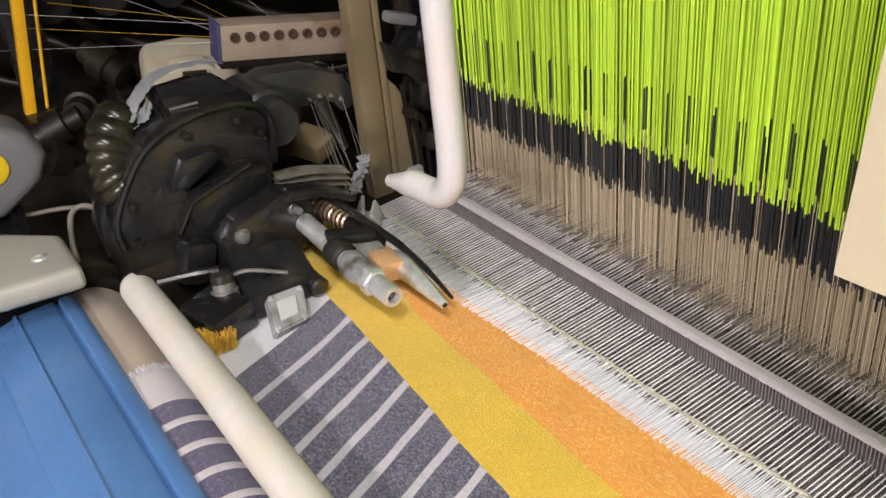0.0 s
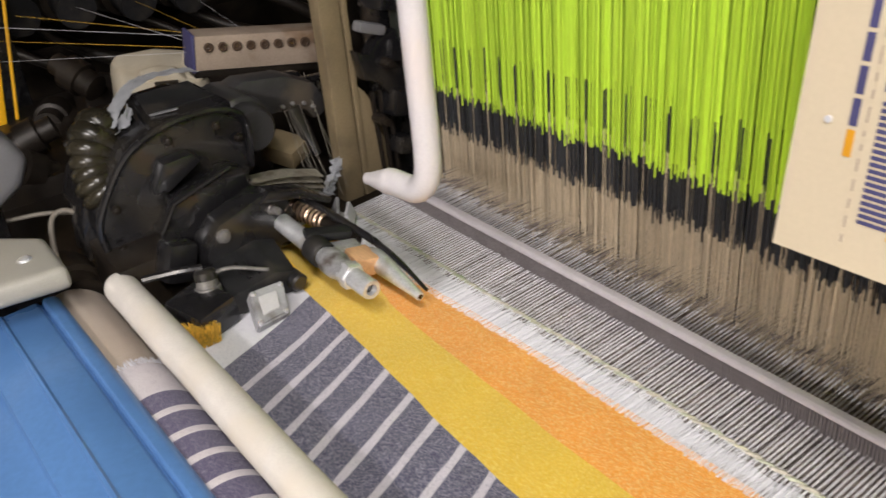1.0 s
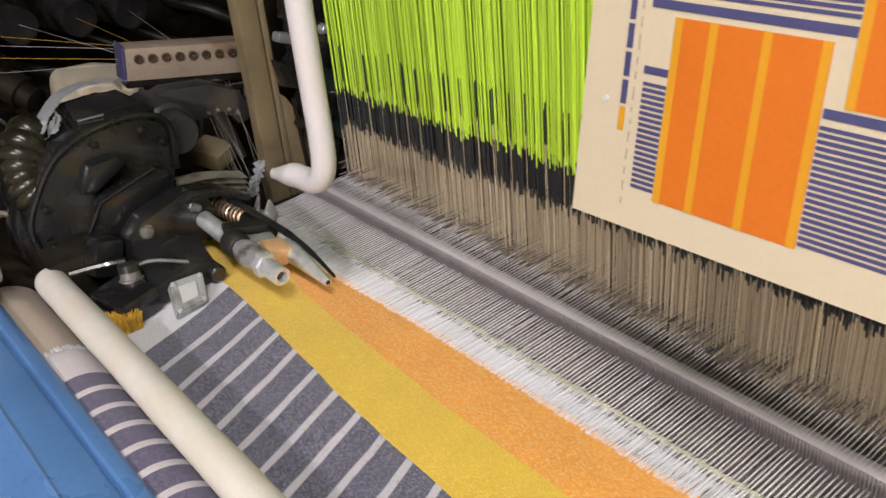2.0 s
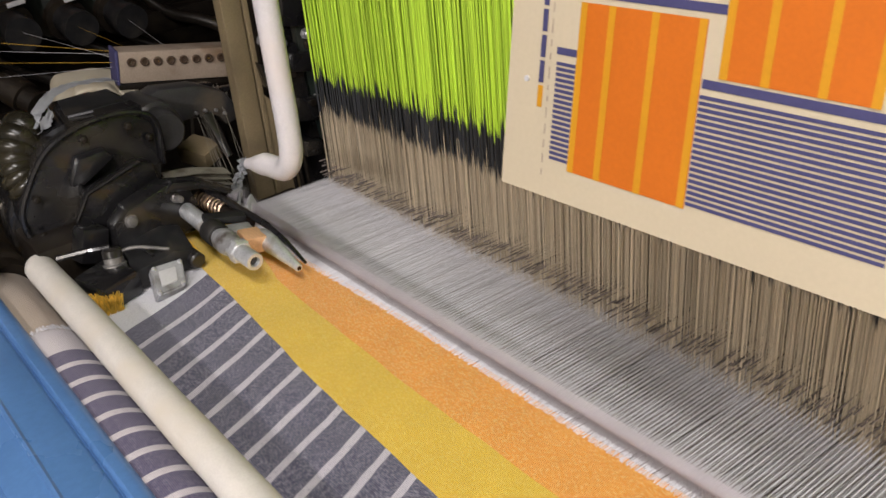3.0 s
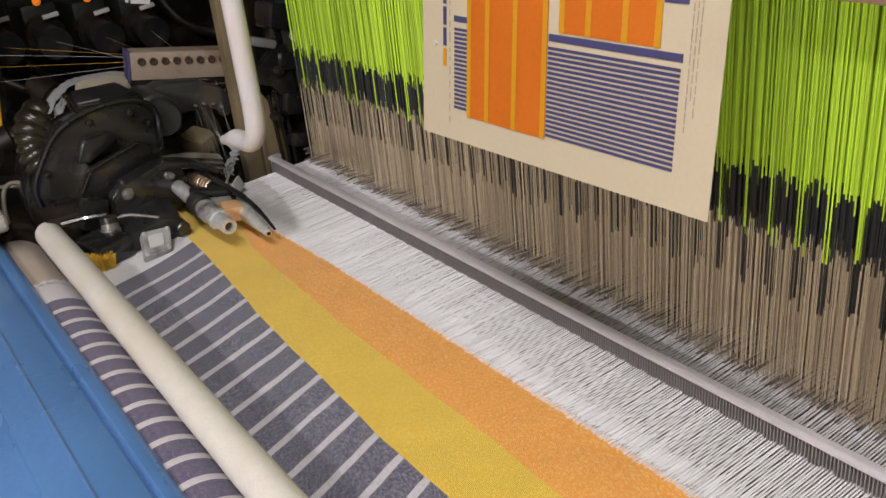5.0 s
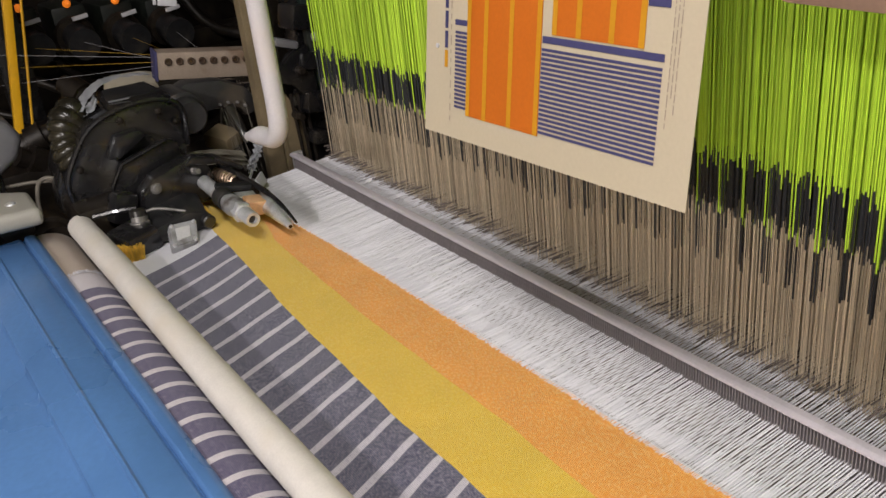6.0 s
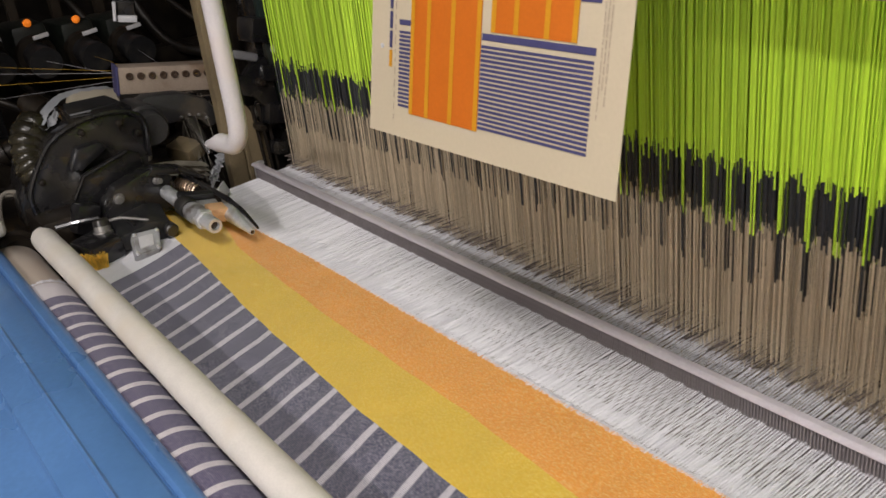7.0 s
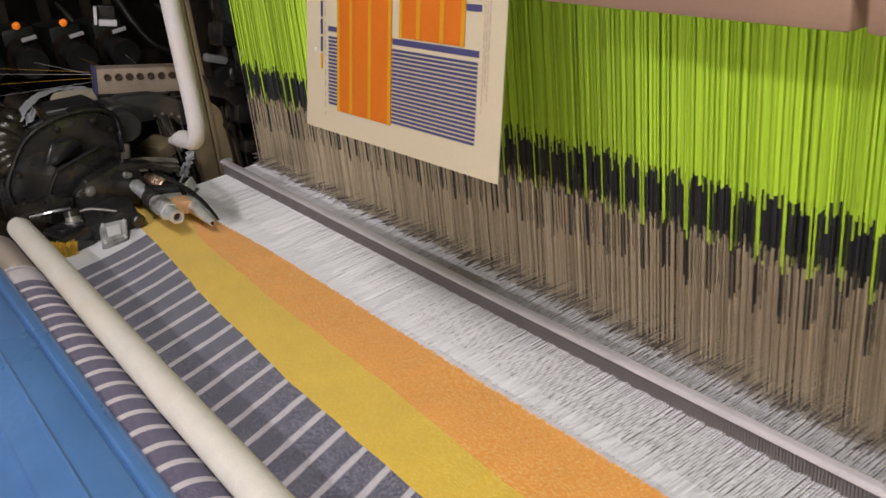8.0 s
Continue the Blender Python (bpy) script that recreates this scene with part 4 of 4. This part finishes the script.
def build_gripper():
    g = thing("rapier_gripper", "steel rapier gripper with a copper spring and black jaw", "gripper")
    part("shank", a_lathe((0.412, 0.885, 0.990), (0.425, 0.770, 0.988), [(0, 0.0085), (1, 0.0085)], 16), "dark_iron", g)
    coil, n = [], 150
    for i in range(n + 1):
        s, a = i / n, 2 * math.pi * 8 * i / n
        c = Vector((0.414, 0.880, 0.992)).lerp(Vector((0.421, 0.818, 0.991)), s)
        coil.append(c + 0.0092 * Vector((math.cos(a), 0, math.sin(a))))
    part("spring", a_tube(coil, 0.0021, 6), "copper", g, "copper coil spring")
    part("block", a_box((0.409, 0.735, 0.985), (0.026, 0.034, 0.020), (0, 8, -8), bevel=0.003), "wood", g, "tan wooden block")
    part("block_plate", a_box((0.405, 0.760, 0.990), (0.032, 0.022, 0.012), (0, 8, -10), bevel=0.002), "rough_steel", g)
    part("tip", a_lathe((0.424, 0.742, 0.984), (0.4215, 0.652, 0.9745), [(0, 0.0085), (0.12, 0.0112), (0.30, 0.0108), (0.6, 0.0080), (0.9, 0.0050), (0.985, 0.0046), (1, 0.004), (1, 0.0025)], 22), "steel", g, "tapered steel tip")
    # solid black disc on the tip's face, painted in for a shaded hole
    part("tip_hole_shade", a_lathe((0.4217, 0.656, 0.9749), (0.42145, 0.6515, 0.97445), [(0, 0.0027), (1, 0.0027)], 12), "black", g)
    part("jaw", a_tube(arc([(0.420, 0.880, 1.004), (0.427, 0.810, 1.000), (0.434, 0.745, 0.993), (0.435, 0.700, 0.985), (0.432, 0.655, 0.976)], 5), [0.0050] * 6 + [0.0042] * 5 + [0.0034] * 5 + [0.0028, 0.0026, 0.0024, 0.0022, 0.0018], 10), "black", g, "slim black upper jaw")
    part("guide_blade", a_box((0.447, 0.840, 0.972), (0.022, 0.05, 0.012), (0, 20, -12), bevel=0.002), "plate", g)
    part("blade", a_box((0.458, 0.868, 0.973), (0.004, 0.040, 0.020), (0, 25, -30), bevel=0.001), "plate", g)
    part("blade", a_box((0.470, 0.855, 0.970), (0.004, 0.034, 0.018), (0, -20, -38), bevel=0.001), "white_plastic", g)


build_gripper()


def build_feeler():
    f = thing("edge_sensor", "small black edge sensor with a square grey cover plate", "sensor")
    top = [(0.287, 0.736, 0.962), (0.325, 0.743, 0.959), (0.338, 0.776, 0.976), (0.298, 0.772, 0.981)]
    part("cover_plate", a_hexa(top, 0.014), "plate", f, "square grey cast cover plate")
    t = [Vector(p) for p in top]
    c = sum(t, Vector()) / 4
    inner = [c + (p - c) * 0.52 + Vector((-0.001, -0.001, 0.0012)) for p in t]
    part("plate_label", a_hexa(inner, 0.002), "label", f, "pale square label")
    for p in t:
        q = c + (p - c) * 0.80
        part("screw", a_lathe(q - Vector((0, 0, 0.002)), q + Vector((-0.001, -0.001, 0.0022)), [(0, 0.0028), (0.7, 0.0028), (1, 0.0018)], 10), "steel", f)
    part("case", a_prism([(0.278, 0.955), (0.280, 0.978), (0.332, 0.986), (0.356, 0.978), (0.354, 0.955)], "y", 0.778, 0.852, bevel=0.004, lean=(0.014, 0.004)), "black_rubber", f, "ribbed black plastic case")
    for k in range(3):
        part("slot", a_box((0.310 + 0.012 * k, 0.808, 0.9845), (0.004, 0.036, 0.003), (0, -8, 0)), "black", f)
    part("ear", a_lathe((0.352, 0.790, 0.968), (0.354, 0.770, 0.966), [(0, 0.010), (0.9, 0.010), (1, 0.008)], 16), "black", f)
    part("side_block", a_box((0.256, 0.795, 0.967), (0.046, 0.060, 0.032), (0, -6, 14), bevel=0.006), "black", f)
    part("round_neck", a_lathe((0.270, 0.806, 0.972), (0.272, 0.810, 0.992), [(0, 0.014), (0.55, 0.0135), (0.6, 0.0115), (0.95, 0.0110), (1, 0.008)], 20), "bolt", f, "dull steel collar")
    part("neck_cap", a_lathe((0.272, 0.811, 0.990), (0.273, 0.814, 1.001), [(0, 0.012), (0.7, 0.0115), (1, 0.008)], 16), "black", f)
    part("arm", a_tube(arc([(0.222, 0.850, 0.994), (0.254, 0.830, 0.999), (0.274, 0.820, 0.999)], 5), 0.0042, 8), "black", f)
    part("lever", a_tube(arc([(0.275, 0.810, 0.994), (0.297, 0.803, 0.996), (0.330, 0.788, 0.986)], 5), [0.0022] * 11, 8), "bolt", f, "thin steel lever")
    rnd = random.Random(21)
    rows = []
    for i in range(480):
        a = (0.242 + rnd.uniform(-0.012, 0.012), 0.765 + rnd.uniform(-0.010, 0.010), 0.952)
        rows.append((a, (a[0] + rnd.uniform(-0.010, 0.006), a[1] + rnd.uniform(-0.010, 0.008), 0.966 + rnd.uniform(0, 0.008)), 0.0006))
    v, fa = strand_lists(rows, 3)
    tuft = from_lists("yarn_tuft", v, fa, "tuft")
    tagged(tuft, "frayed tuft of golden yarn beside the sensor", "yarn", kind="stuff")
    rows = []
    for i in range(200):
        y = rnd.uniform(0.806, 0.846)
        a = (0.360 + rnd.uniform(-0.014, 0.014), y, 0.9535)
        rows.append((a, (a[0] - rnd.uniform(0.004, 0.016), a[1] + rnd.uniform(-0.004, 0.012), 0.956 + rnd.uniform(0.002, 0.018)), 0.0007))
    v, fa = strand_lists(rows, 3)
    tagged(from_lists("yarn_tuft", v, fa, "tuft"), "cut golden weft ends at the cloth edge", "yarn", kind="stuff")


build_feeler()


def build_controls():
    box = thing("control_box", "warm grey plastic control box with a screw on top", "control box")
    part("lid", a_prism([(0.168, 0.902), (0.170, 0.992), (0.122, 1.040), (-0.06, 1.085), (-0.06, 0.955), (0.092, 0.914)], "z", 0.984, 1.010, bevel=0.010, segments=3), "grey_plastic", box)
    part("skirt", a_prism([(0.162, 0.980), (0.164, 0.992), (0.120, 1.034), (-0.05, 1.08), (-0.05, 0.99), (0.100, 0.981)], "z", 0.90, 0.985, bevel=0.004), "black", box)
    part("screw", a_bolt((0.138, 0.952, 1.0095), (0, 0, 1), 0.0060, 0.003), "steel", box)
    h = thing("lever_handle", "slate grey plastic handle with a yellow oval badge", "handle")
    part("grip", a_prism([(0.05, 1.102), (0.150, 1.108), (0.184, 1.090), (0.198, 1.060), (0.182, 1.030), (0.136, 1.002), (0.05, 0.992)], "y", 1.085, 1.16, bevel=0.014, segments=3), "slate", h)
    part("badge", a_lathe((0.135, 1.088, 1.062), (0.135, 1.082, 1.062), [(0, 0.019), (0.8, 0.019), (1, 0.017)], 24), "lens_yellow", h, "yellow oval badge")
    part("stem", a_box((0.13, 1.13, 0.97), (0.05, 0.05, 0.11), bevel=0.006), "black", h)
    c = thing("cable", "looped grey cable beside the control box", "cable")
    part("sheath", a_tube(arc([(0.180, 1.020, 0.940), (0.184, 1.040, 0.972), (0.196, 1.062, 0.994), (0.214, 1.060, 0.998), (0.228, 1.030, 0.988), (0.226, 0.985, 0.968), (0.214, 0.935, 0.956), (0.208, 0.915, 0.930)], 8), 0.0034, 10), "cable", c)
    part("sheath", a_tube(arc([(0.150, 1.12, 0.985), (0.20, 1.10, 0.985), (0.235, 1.06, 0.985), (0.26, 1.02, 0.975)], 6), 0.0028, 8), "cable", c)
    axle = thing("roll_axle", "brown oily axle end beside the cloth roll", "axle")
    part("shaft", a_lathe((0.185, 0.985, 0.915), (0.185, 1.06, 0.915), [(0, 0.032), (0.4, 0.032), (0.42, 0.038), (1, 0.038)], 24), "dark_iron", axle)


build_controls()


def build_ribbons():
    r = thing("rapier_tape", "stack of pale flat rapier tapes beside the gear housing", "tape")
    for k in range(3):
        pts = arc([(0.400, 0.955, 1.008 - 0.007 * k), (0.440, 0.950, 1.004 - 0.008 * k), (0.486, 0.945, 0.990 - 0.008 * k)], 5)
        bm = bmesh.new()
        rows = [[bm.verts.new(Vector(p) + Vector((0, dy, -0.004 * (dy < 0)))) for dy in (-0.010, 0.010)] for p in pts]
        for a, b in zip(rows, rows[1:]):
            bm.faces.new((a[0], a[1], b[1], b[0]))
        bmesh.ops.solidify(bm, geom=list(bm.faces), thickness=0.0022)
        part("tape", bm, "tape", r)
    tissue = link("paper_scrap", a_crumple([(0.510, 0.945, 1.000), (0.504, 0.940, 0.984), (0.492, 0.936, 0.972), (0.488, 0.934, 0.958)], 0.014, 9, drop=(0.9, -0.3, 0.0), rough=0.003), "rag")
    tagged(tissue, "torn white paper scrap caught among the weft threads", "paper scrap")
    rnd = random.Random(31)
    rows = []
    for i in range(9):
        x = 0.515 + rnd.uniform(-0.02, 0.03)
        rows.append(((x, 1.055, 1.075), (0.492 + rnd.uniform(-0.02, 0.02), 0.935 + rnd.uniform(-0.01, 0.01), 0.958 + rnd.uniform(-0.006, 0.012)), 0.00028))
    v, f = strand_lists(rows, 3)
    tagged(from_lists("weft_threads", v, f, "cable"), "fine weft threads running down from the guide comb", "thread", kind="stuff")
    comb = thing("guide_comb", "small black thread guide comb above the feeding arm", "guide comb")
    part("spine", a_box((0.555, 1.06, 1.063), (0.060, 0.012, 0.008), (0, 8, 10), bevel=0.002), "black", comb)
    part("clamp", a_box((0.525, 1.06, 1.069), (0.016, 0.020, 0.022), (0, 8, 10), bevel=0.003), "black", comb)
    for k in range(6):
        part("tooth", a_box((0.532 + 0.009 * k, 1.058 + 0.0015 * k, 1.055 - 0.0012 * k), (0.003, 0.008, 0.014)), "black", comb)
    b = thing("carton_block", "small tan block lying behind the tapes", "block")
    part("block", a_box((0.486, 1.03, 0.994), (0.040, 0.05, 0.026), (10, -10, 25), bevel=0.004), "post", b)


build_ribbons()


def build_guide_box():
    g = thing("eyelet_box", "dusty pale metal box with a row of dark eyelets", "thread guide")
    base = pose(0.535, 1.150, 1.090, 0, 9, -9)
    def at(bm):
        bmesh.ops.transform(bm, matrix=base, verts=bm.verts)
        return bm
    part("case", at(a_box((0, 0.012, 0), (0.188, 0.045, 0.046), bevel=0.003)), "guide_box", g)
    part("end_cap", at(a_box((-0.0955, 0.012, 0), (0.004, 0.047, 0.050), bevel=0.001)), "ink_navy", g, "dark blue end cap")
    part("foot_rail", at(a_box((0, 0.012, -0.029), (0.188, 0.035, 0.010), bevel=0.002)), "dark_iron", g)
    part("bracket", at(a_box((0.03, 0.02, -0.11), (0.03, 0.02, 0.16), bevel=0.002)), "dark_iron", g)
    for k in range(9):
        x = -0.076 + 0.0190 * k
        bm = at(a_lathe((x, -0.010, 0.008), (x, -0.0145, 0.008), [(0, 0.0064), (0.7, 0.0064), (1, 0.0055), (1, 0.0040), (0.5, 0.0036)], 14))
        part("eyelet", bm, "eyelet", g)
    return base


box_pose = build_guide_box()


def build_jug():
    j = thing("oil_jug", "milky plastic oil jug with a moulded handle lying on the machine", "jug")
    m = pose(0.462, 1.375, 0.982, 14, 6, -14)
    def at(bm):
        bmesh.ops.transform(bm, matrix=m, verts=bm.verts)
        return bm
    part("body", at(a_prism([(-0.070, -0.06), (-0.070, 0.030), (-0.060, 0.046), (0.000, 0.052), (0.060, 0.042), (0.072, 0.025), (0.072, -0.06)], "y", -0.07, 0.07, bevel=0.012, segments=3)), "jug", j)
    part("handle", at(a_prism([(-0.040, 0.040), (-0.034, 0.058), (-0.010, 0.064), (0.020, 0.060), (0.034, 0.044)], "y", -0.030, -0.006, bevel=0.006, segments=3)), "jug", j)
    part("moulded_ring", at(a_lathe((0.046, -0.02, 0.045), (0.047, -0.02, 0.0495), [(0, 0.014), (0.8, 0.014), (1, 0.012), (1, 0.010), (0.6, 0.0095)], 16)), "jug", j)
    # no opening is cut: a dark slab stands for the shade below the handle
    part("recess_shade", at(a_box((0.000, -0.045, 0.051), (0.034, 0.016, 0.004), bevel=0.001)), "dark_iron", j, "dark slab painting the shade under the handle")
    part("cap", at(a_lathe((0.048, 0.02, 0.044), (0.050, 0.02, 0.060), [(0, 0.015), (0.8, 0.015), (1, 0.012)], 20)), "jug", j)
    part("shelf", at(a_box((0.0, 0.0, -0.075), (0.20, 0.20, 0.03))), "dark_iron", j)


build_jug()


def build_feeders():
    """Weft feeders behind the drive end, each with an amber lamp and a pale label."""
    spots = FEEDERS
    first = None
    for x, y, z in spots:
        if first is None:
            f = thing("weft_feeder", "dark green weft feeder with a glowing amber lamp", "weft feeder", "weft feeders")
            part("body", a_box((0, 0.05, -0.02), (0.075, 0.14, 0.10), bevel=0.012), "olive", f)
            part("spool", a_lathe((0.0, -0.03, -0.035), (0.0, -0.10, -0.045), [(0, 0.030), (0.6, 0.030), (0.7, 0.034), (1, 0.034)], 20), "black_rubber", f)
            part("ring", a_lathe((0.0, -0.018, -0.035), (0.0, -0.034, -0.036), [(0, 0.044), (1, 0.042)], 22), "dark_iron", f)
            part("lamp", a_lathe((0, -0.020, 0.034), (0, -0.030, 0.038), [(0, 0.009), (0.6, 0.008), (1, 0.004)], 14), "amber", f, "small amber lamp")
            part("plate", a_box((0.014, -0.050, 0.006), (0.034, 0.006, 0.009), (0, -6, 0), bevel=0.001), "label", f, "pale label plate")
            part("clip", a_box((0.02, -0.055, -0.03), (0.012, 0.02, 0.022), bevel=0.002), "gold_plate", f)
            part("arm", a_box((0, 0.10, 0.10), (0.02, 0.02, 0.25)), "dark_iron", f)
            f.matrix_basis = pose(x, y, z)
            first = f
        else:
            copy_thing(first, pose(x, y, z, 0, 0, 4))
    rack = thing("feeder_rack", "dark steel rack carrying the weft feeders", "rack")
    part("rail", a_box((0.55, 1.90, 1.30), (2.6, 0.05, 0.06), bevel=0.004), "dark_iron", rack)
    part("lower_rail", a_box((0.55, 1.95, 0.98), (2.6, 0.06, 0.05), bevel=0.004), "dark_iron", rack)
    # dark sheet added as a backdrop, so the background behind the feeders stays dark
    part("panel", a_box((0.5, 2.30, 0.95), (3.0, 0.04, 1.9)), "dark_iron", rack)
    part("leg", a_box((-0.4, 1.95, 0.65), (0.06, 0.06, 1.3), bevel=0.004), "dark_iron", rack)
    part("leg", a_box((1.5, 1.95, 0.65), (0.06, 0.06, 1.3), bevel=0.004), "dark_iron", rack)
    for k in range(9):
        x = 0.1 + 0.13 * k
        part("pipe", a_tube(arc([(x, 2.05, 1.10 + 0.05 * (k % 3)), (x + 0.06, 1.95, 1.02), (x + 0.15, 1.85, 0.94 + 0.03 * (k % 2)), (x + 0.25, 1.8, 0.90)], 5), 0.008 + 0.003 * (k % 3), 10), "dark_iron", rack)
    yarns = thing("feed_yarns", "thin weft yarns stretched from the feeders to the eyelets", "yarn")
    for k, (x, y, z) in enumerate(spots[:5]):
        e = box_pose @ Vector((-0.076 + 0.0190 * (2 * k), -0.015, 0.008))
        part("yarn", a_tube([(x, y - 0.1, z - 0.04), tuple(e)], 0.00025, 5), "tuft" if k % 2 else "yarn_white", yarns)
    part("yarn", a_tube([(0.28, 1.75, 1.045), (0.448, 1.165, 1.110)], 0.00025, 5), "tuft", yarns)
    part("yarn", a_tube([(0.26, 1.70, 1.02), (0.448, 1.165, 1.104)], 0.00025, 5), "yarn_white", yarns)


FEEDERS = [(0.451, 1.78, 1.114), (0.553, 1.78, 1.102), (0.653, 1.78, 1.094), (0.350, 1.78, 1.123), (0.250, 1.78, 1.131)]
build_feeders()


def build_side_bits():
    p = thing("safety_post", "slim safety-yellow guard post beside the drive end", "guard post")
    part("post", a_box((0.262, 1.60, 0.95), (0.017, 0.02, 0.9), (0, 11, 0), bevel=0.003), "safety", p)
    part("strip", a_tube([(0.345, 1.60, 1.24), (0.222, 1.60, 0.60)], 0.0028, 8), "safety", p, "thin yellow strip")
    part("black_post", a_box((0.300, 1.68, 0.6), (0.06, 0.05, 1.2), bevel=0.004), "black", p)
    d = thing("drive_block", "oily dark drive parts behind the gear housing", "machine part")
    rnd = random.Random(17)
    for k in range(16):
        x, y, z = rnd.uniform(0.16, 0.60), rnd.uniform(1.12, 1.55), rnd.uniform(0.90, 1.0)
        if k % 3 == 0:
            part("cylinder", a_lathe((x, y, z), (x + rnd.uniform(-0.08, 0.08), y + rnd.uniform(-0.05, 0.1), z + rnd.uniform(-0.02, 0.06)), [(0, 0.022), (0.3, 0.022), (0.32, 0.028), (0.7, 0.028), (0.72, 0.018), (1, 0.018)], 18), "dark_iron", d)
        elif k % 3 == 1:
            part("block", a_box((x, y, z), (rnd.uniform(0.04, 0.10), rnd.uniform(0.04, 0.1), rnd.uniform(0.04, 0.1)), (rnd.uniform(-15, 15), rnd.uniform(-20, 20), rnd.uniform(-40, 40)), bevel=0.006), "dark_iron", d)
        else:
            part("pipe", a_tube(arc([(x - 0.1, y, z), (x, y - 0.02, z + rnd.uniform(0, 0.06)), (x + 0.1, y + 0.02, z + rnd.uniform(-0.02, 0.04))], 6), rnd.uniform(0.005, 0.010), 10), "dark_iron", d)
    part("bed", a_box((0.36, 1.5, 0.72), (0.6, 0.36, 0.44), bevel=0.01), "dark_iron", d)
    gadget = thing("yarn_sensor", "small white and black yarn sensor on the rack", "sensor")
    part("case", a_box((0.530, 1.31, 1.200), (0.036, 0.03, 0.030), (0, 10, -20), bevel=0.003), "black", gadget)
    part("front", a_box((0.525, 1.292, 1.183), (0.034, 0.010, 0.012), (0, 10, -20), bevel=0.002), "white_plastic", gadget)
    part("side", a_box((0.507, 1.298, 1.200), (0.006, 0.020, 0.034), (0, 10, -20), bevel=0.001), "white_plastic", gadget)
    part("stem", a_box((0.545, 1.34, 1.30), (0.012, 0.012, 0.2)), "dark_iron", gadget)


build_side_bits()

# ---- motion ----


def beat(t):
    """How far the reed has swung to the fell: 1 at each beat, 0 between them."""
    k = abs((t - HIT) / PICK - round((t - HIT) / PICK)) * PICK
    return math.cos(math.pi / 2 * min(1.0, k / 0.052)) ** 2.6


def shed(t):
    """1 while the sparse heddles are up, 0 while the dense ones are."""
    return 0.5 + 0.5 * max(-1.0, min(1.0, 1.7 * math.cos(2 * math.pi * (t - 0.01) / (2 * PICK))))


TIMES = [i / 30 for i in range(241)]
SWAY = [(0.0, 9.3, -1.8, 0.1385), (0.5, 8.8, -1.75, 0.1397), (1.0, 9.4, -1.7, 0.1413), (1.5, 6.5, -1.3, 0.1436), (2.0, 10.7, -1.5, 0.1468), (2.5, 7.5, -1.5, 0.147), (3.0, 10.5, -1.5, 0.146), (3.5, 12.0, -1.5, 0.1456),
        (4.0, 7.1, -1.65, 0.150), (4.5, 15.1, -0.75, 0.131), (5.0, 7.5, -1.2, 0.138), (5.5, 10.5, -1.4, 0.139), (6.0, 9.4, -1.45, 0.1391), (6.5, 10.3, -1.0, 0.1326), (7.0, 11.5, -0.75, 0.1236), (7.5, 11.1, -1.05, 0.1263), (8.0, 10.4, -1.08, 0.1291)]


def take_up(t):
    """The cloth is drawn slowly on to the roll and slips along the rail."""
    return pose(0.004 - 0.0008 * t, 0.0105 - 0.0026 * t, 0)


def motions():
    walk(woven, [(t, take_up(t)) for t in (0.0, 2.0, 4.0, 6.0, 8.0)])
    pivot = pose(0.555, 0, 0.35)
    walk(reed, [(t, pivot @ pose(0, 0, 0, 0, -math.degrees(0.094 / 0.61) * beat(t), 0) @ pivot.inverted()) for t in TIMES])
    for ob, up, down in ((warp_open, 2.6, -6.0), (warp_dark, -4.0, -8.0), (warp_dense, -11.0, 3.2)):
        walk(ob, [(t, pose(0.462, 0, 0.9512, 0, -(down + (up - down) * shed(t)), 0)) for t in TIMES])
    walk(weft, [(t, pose(-0.034 * beat(t), 0, -0.012 * (1 - shed(t)))) for t in TIMES])
    for ob, a, b in ((heddles_main, 0.0, 0.058), (heddles_half, 0.004, 0.048), (heddles_few, 0.062, 0.0)):
        walk(ob, [(t, pose(0, 0, b + (a - b) * shed(t))) for t in TIMES])
    walk(paper, [(t, pose(0.4843, y, 1.6098, roll, tilt, 0)) for t, tilt, roll, y in SWAY])


motions()
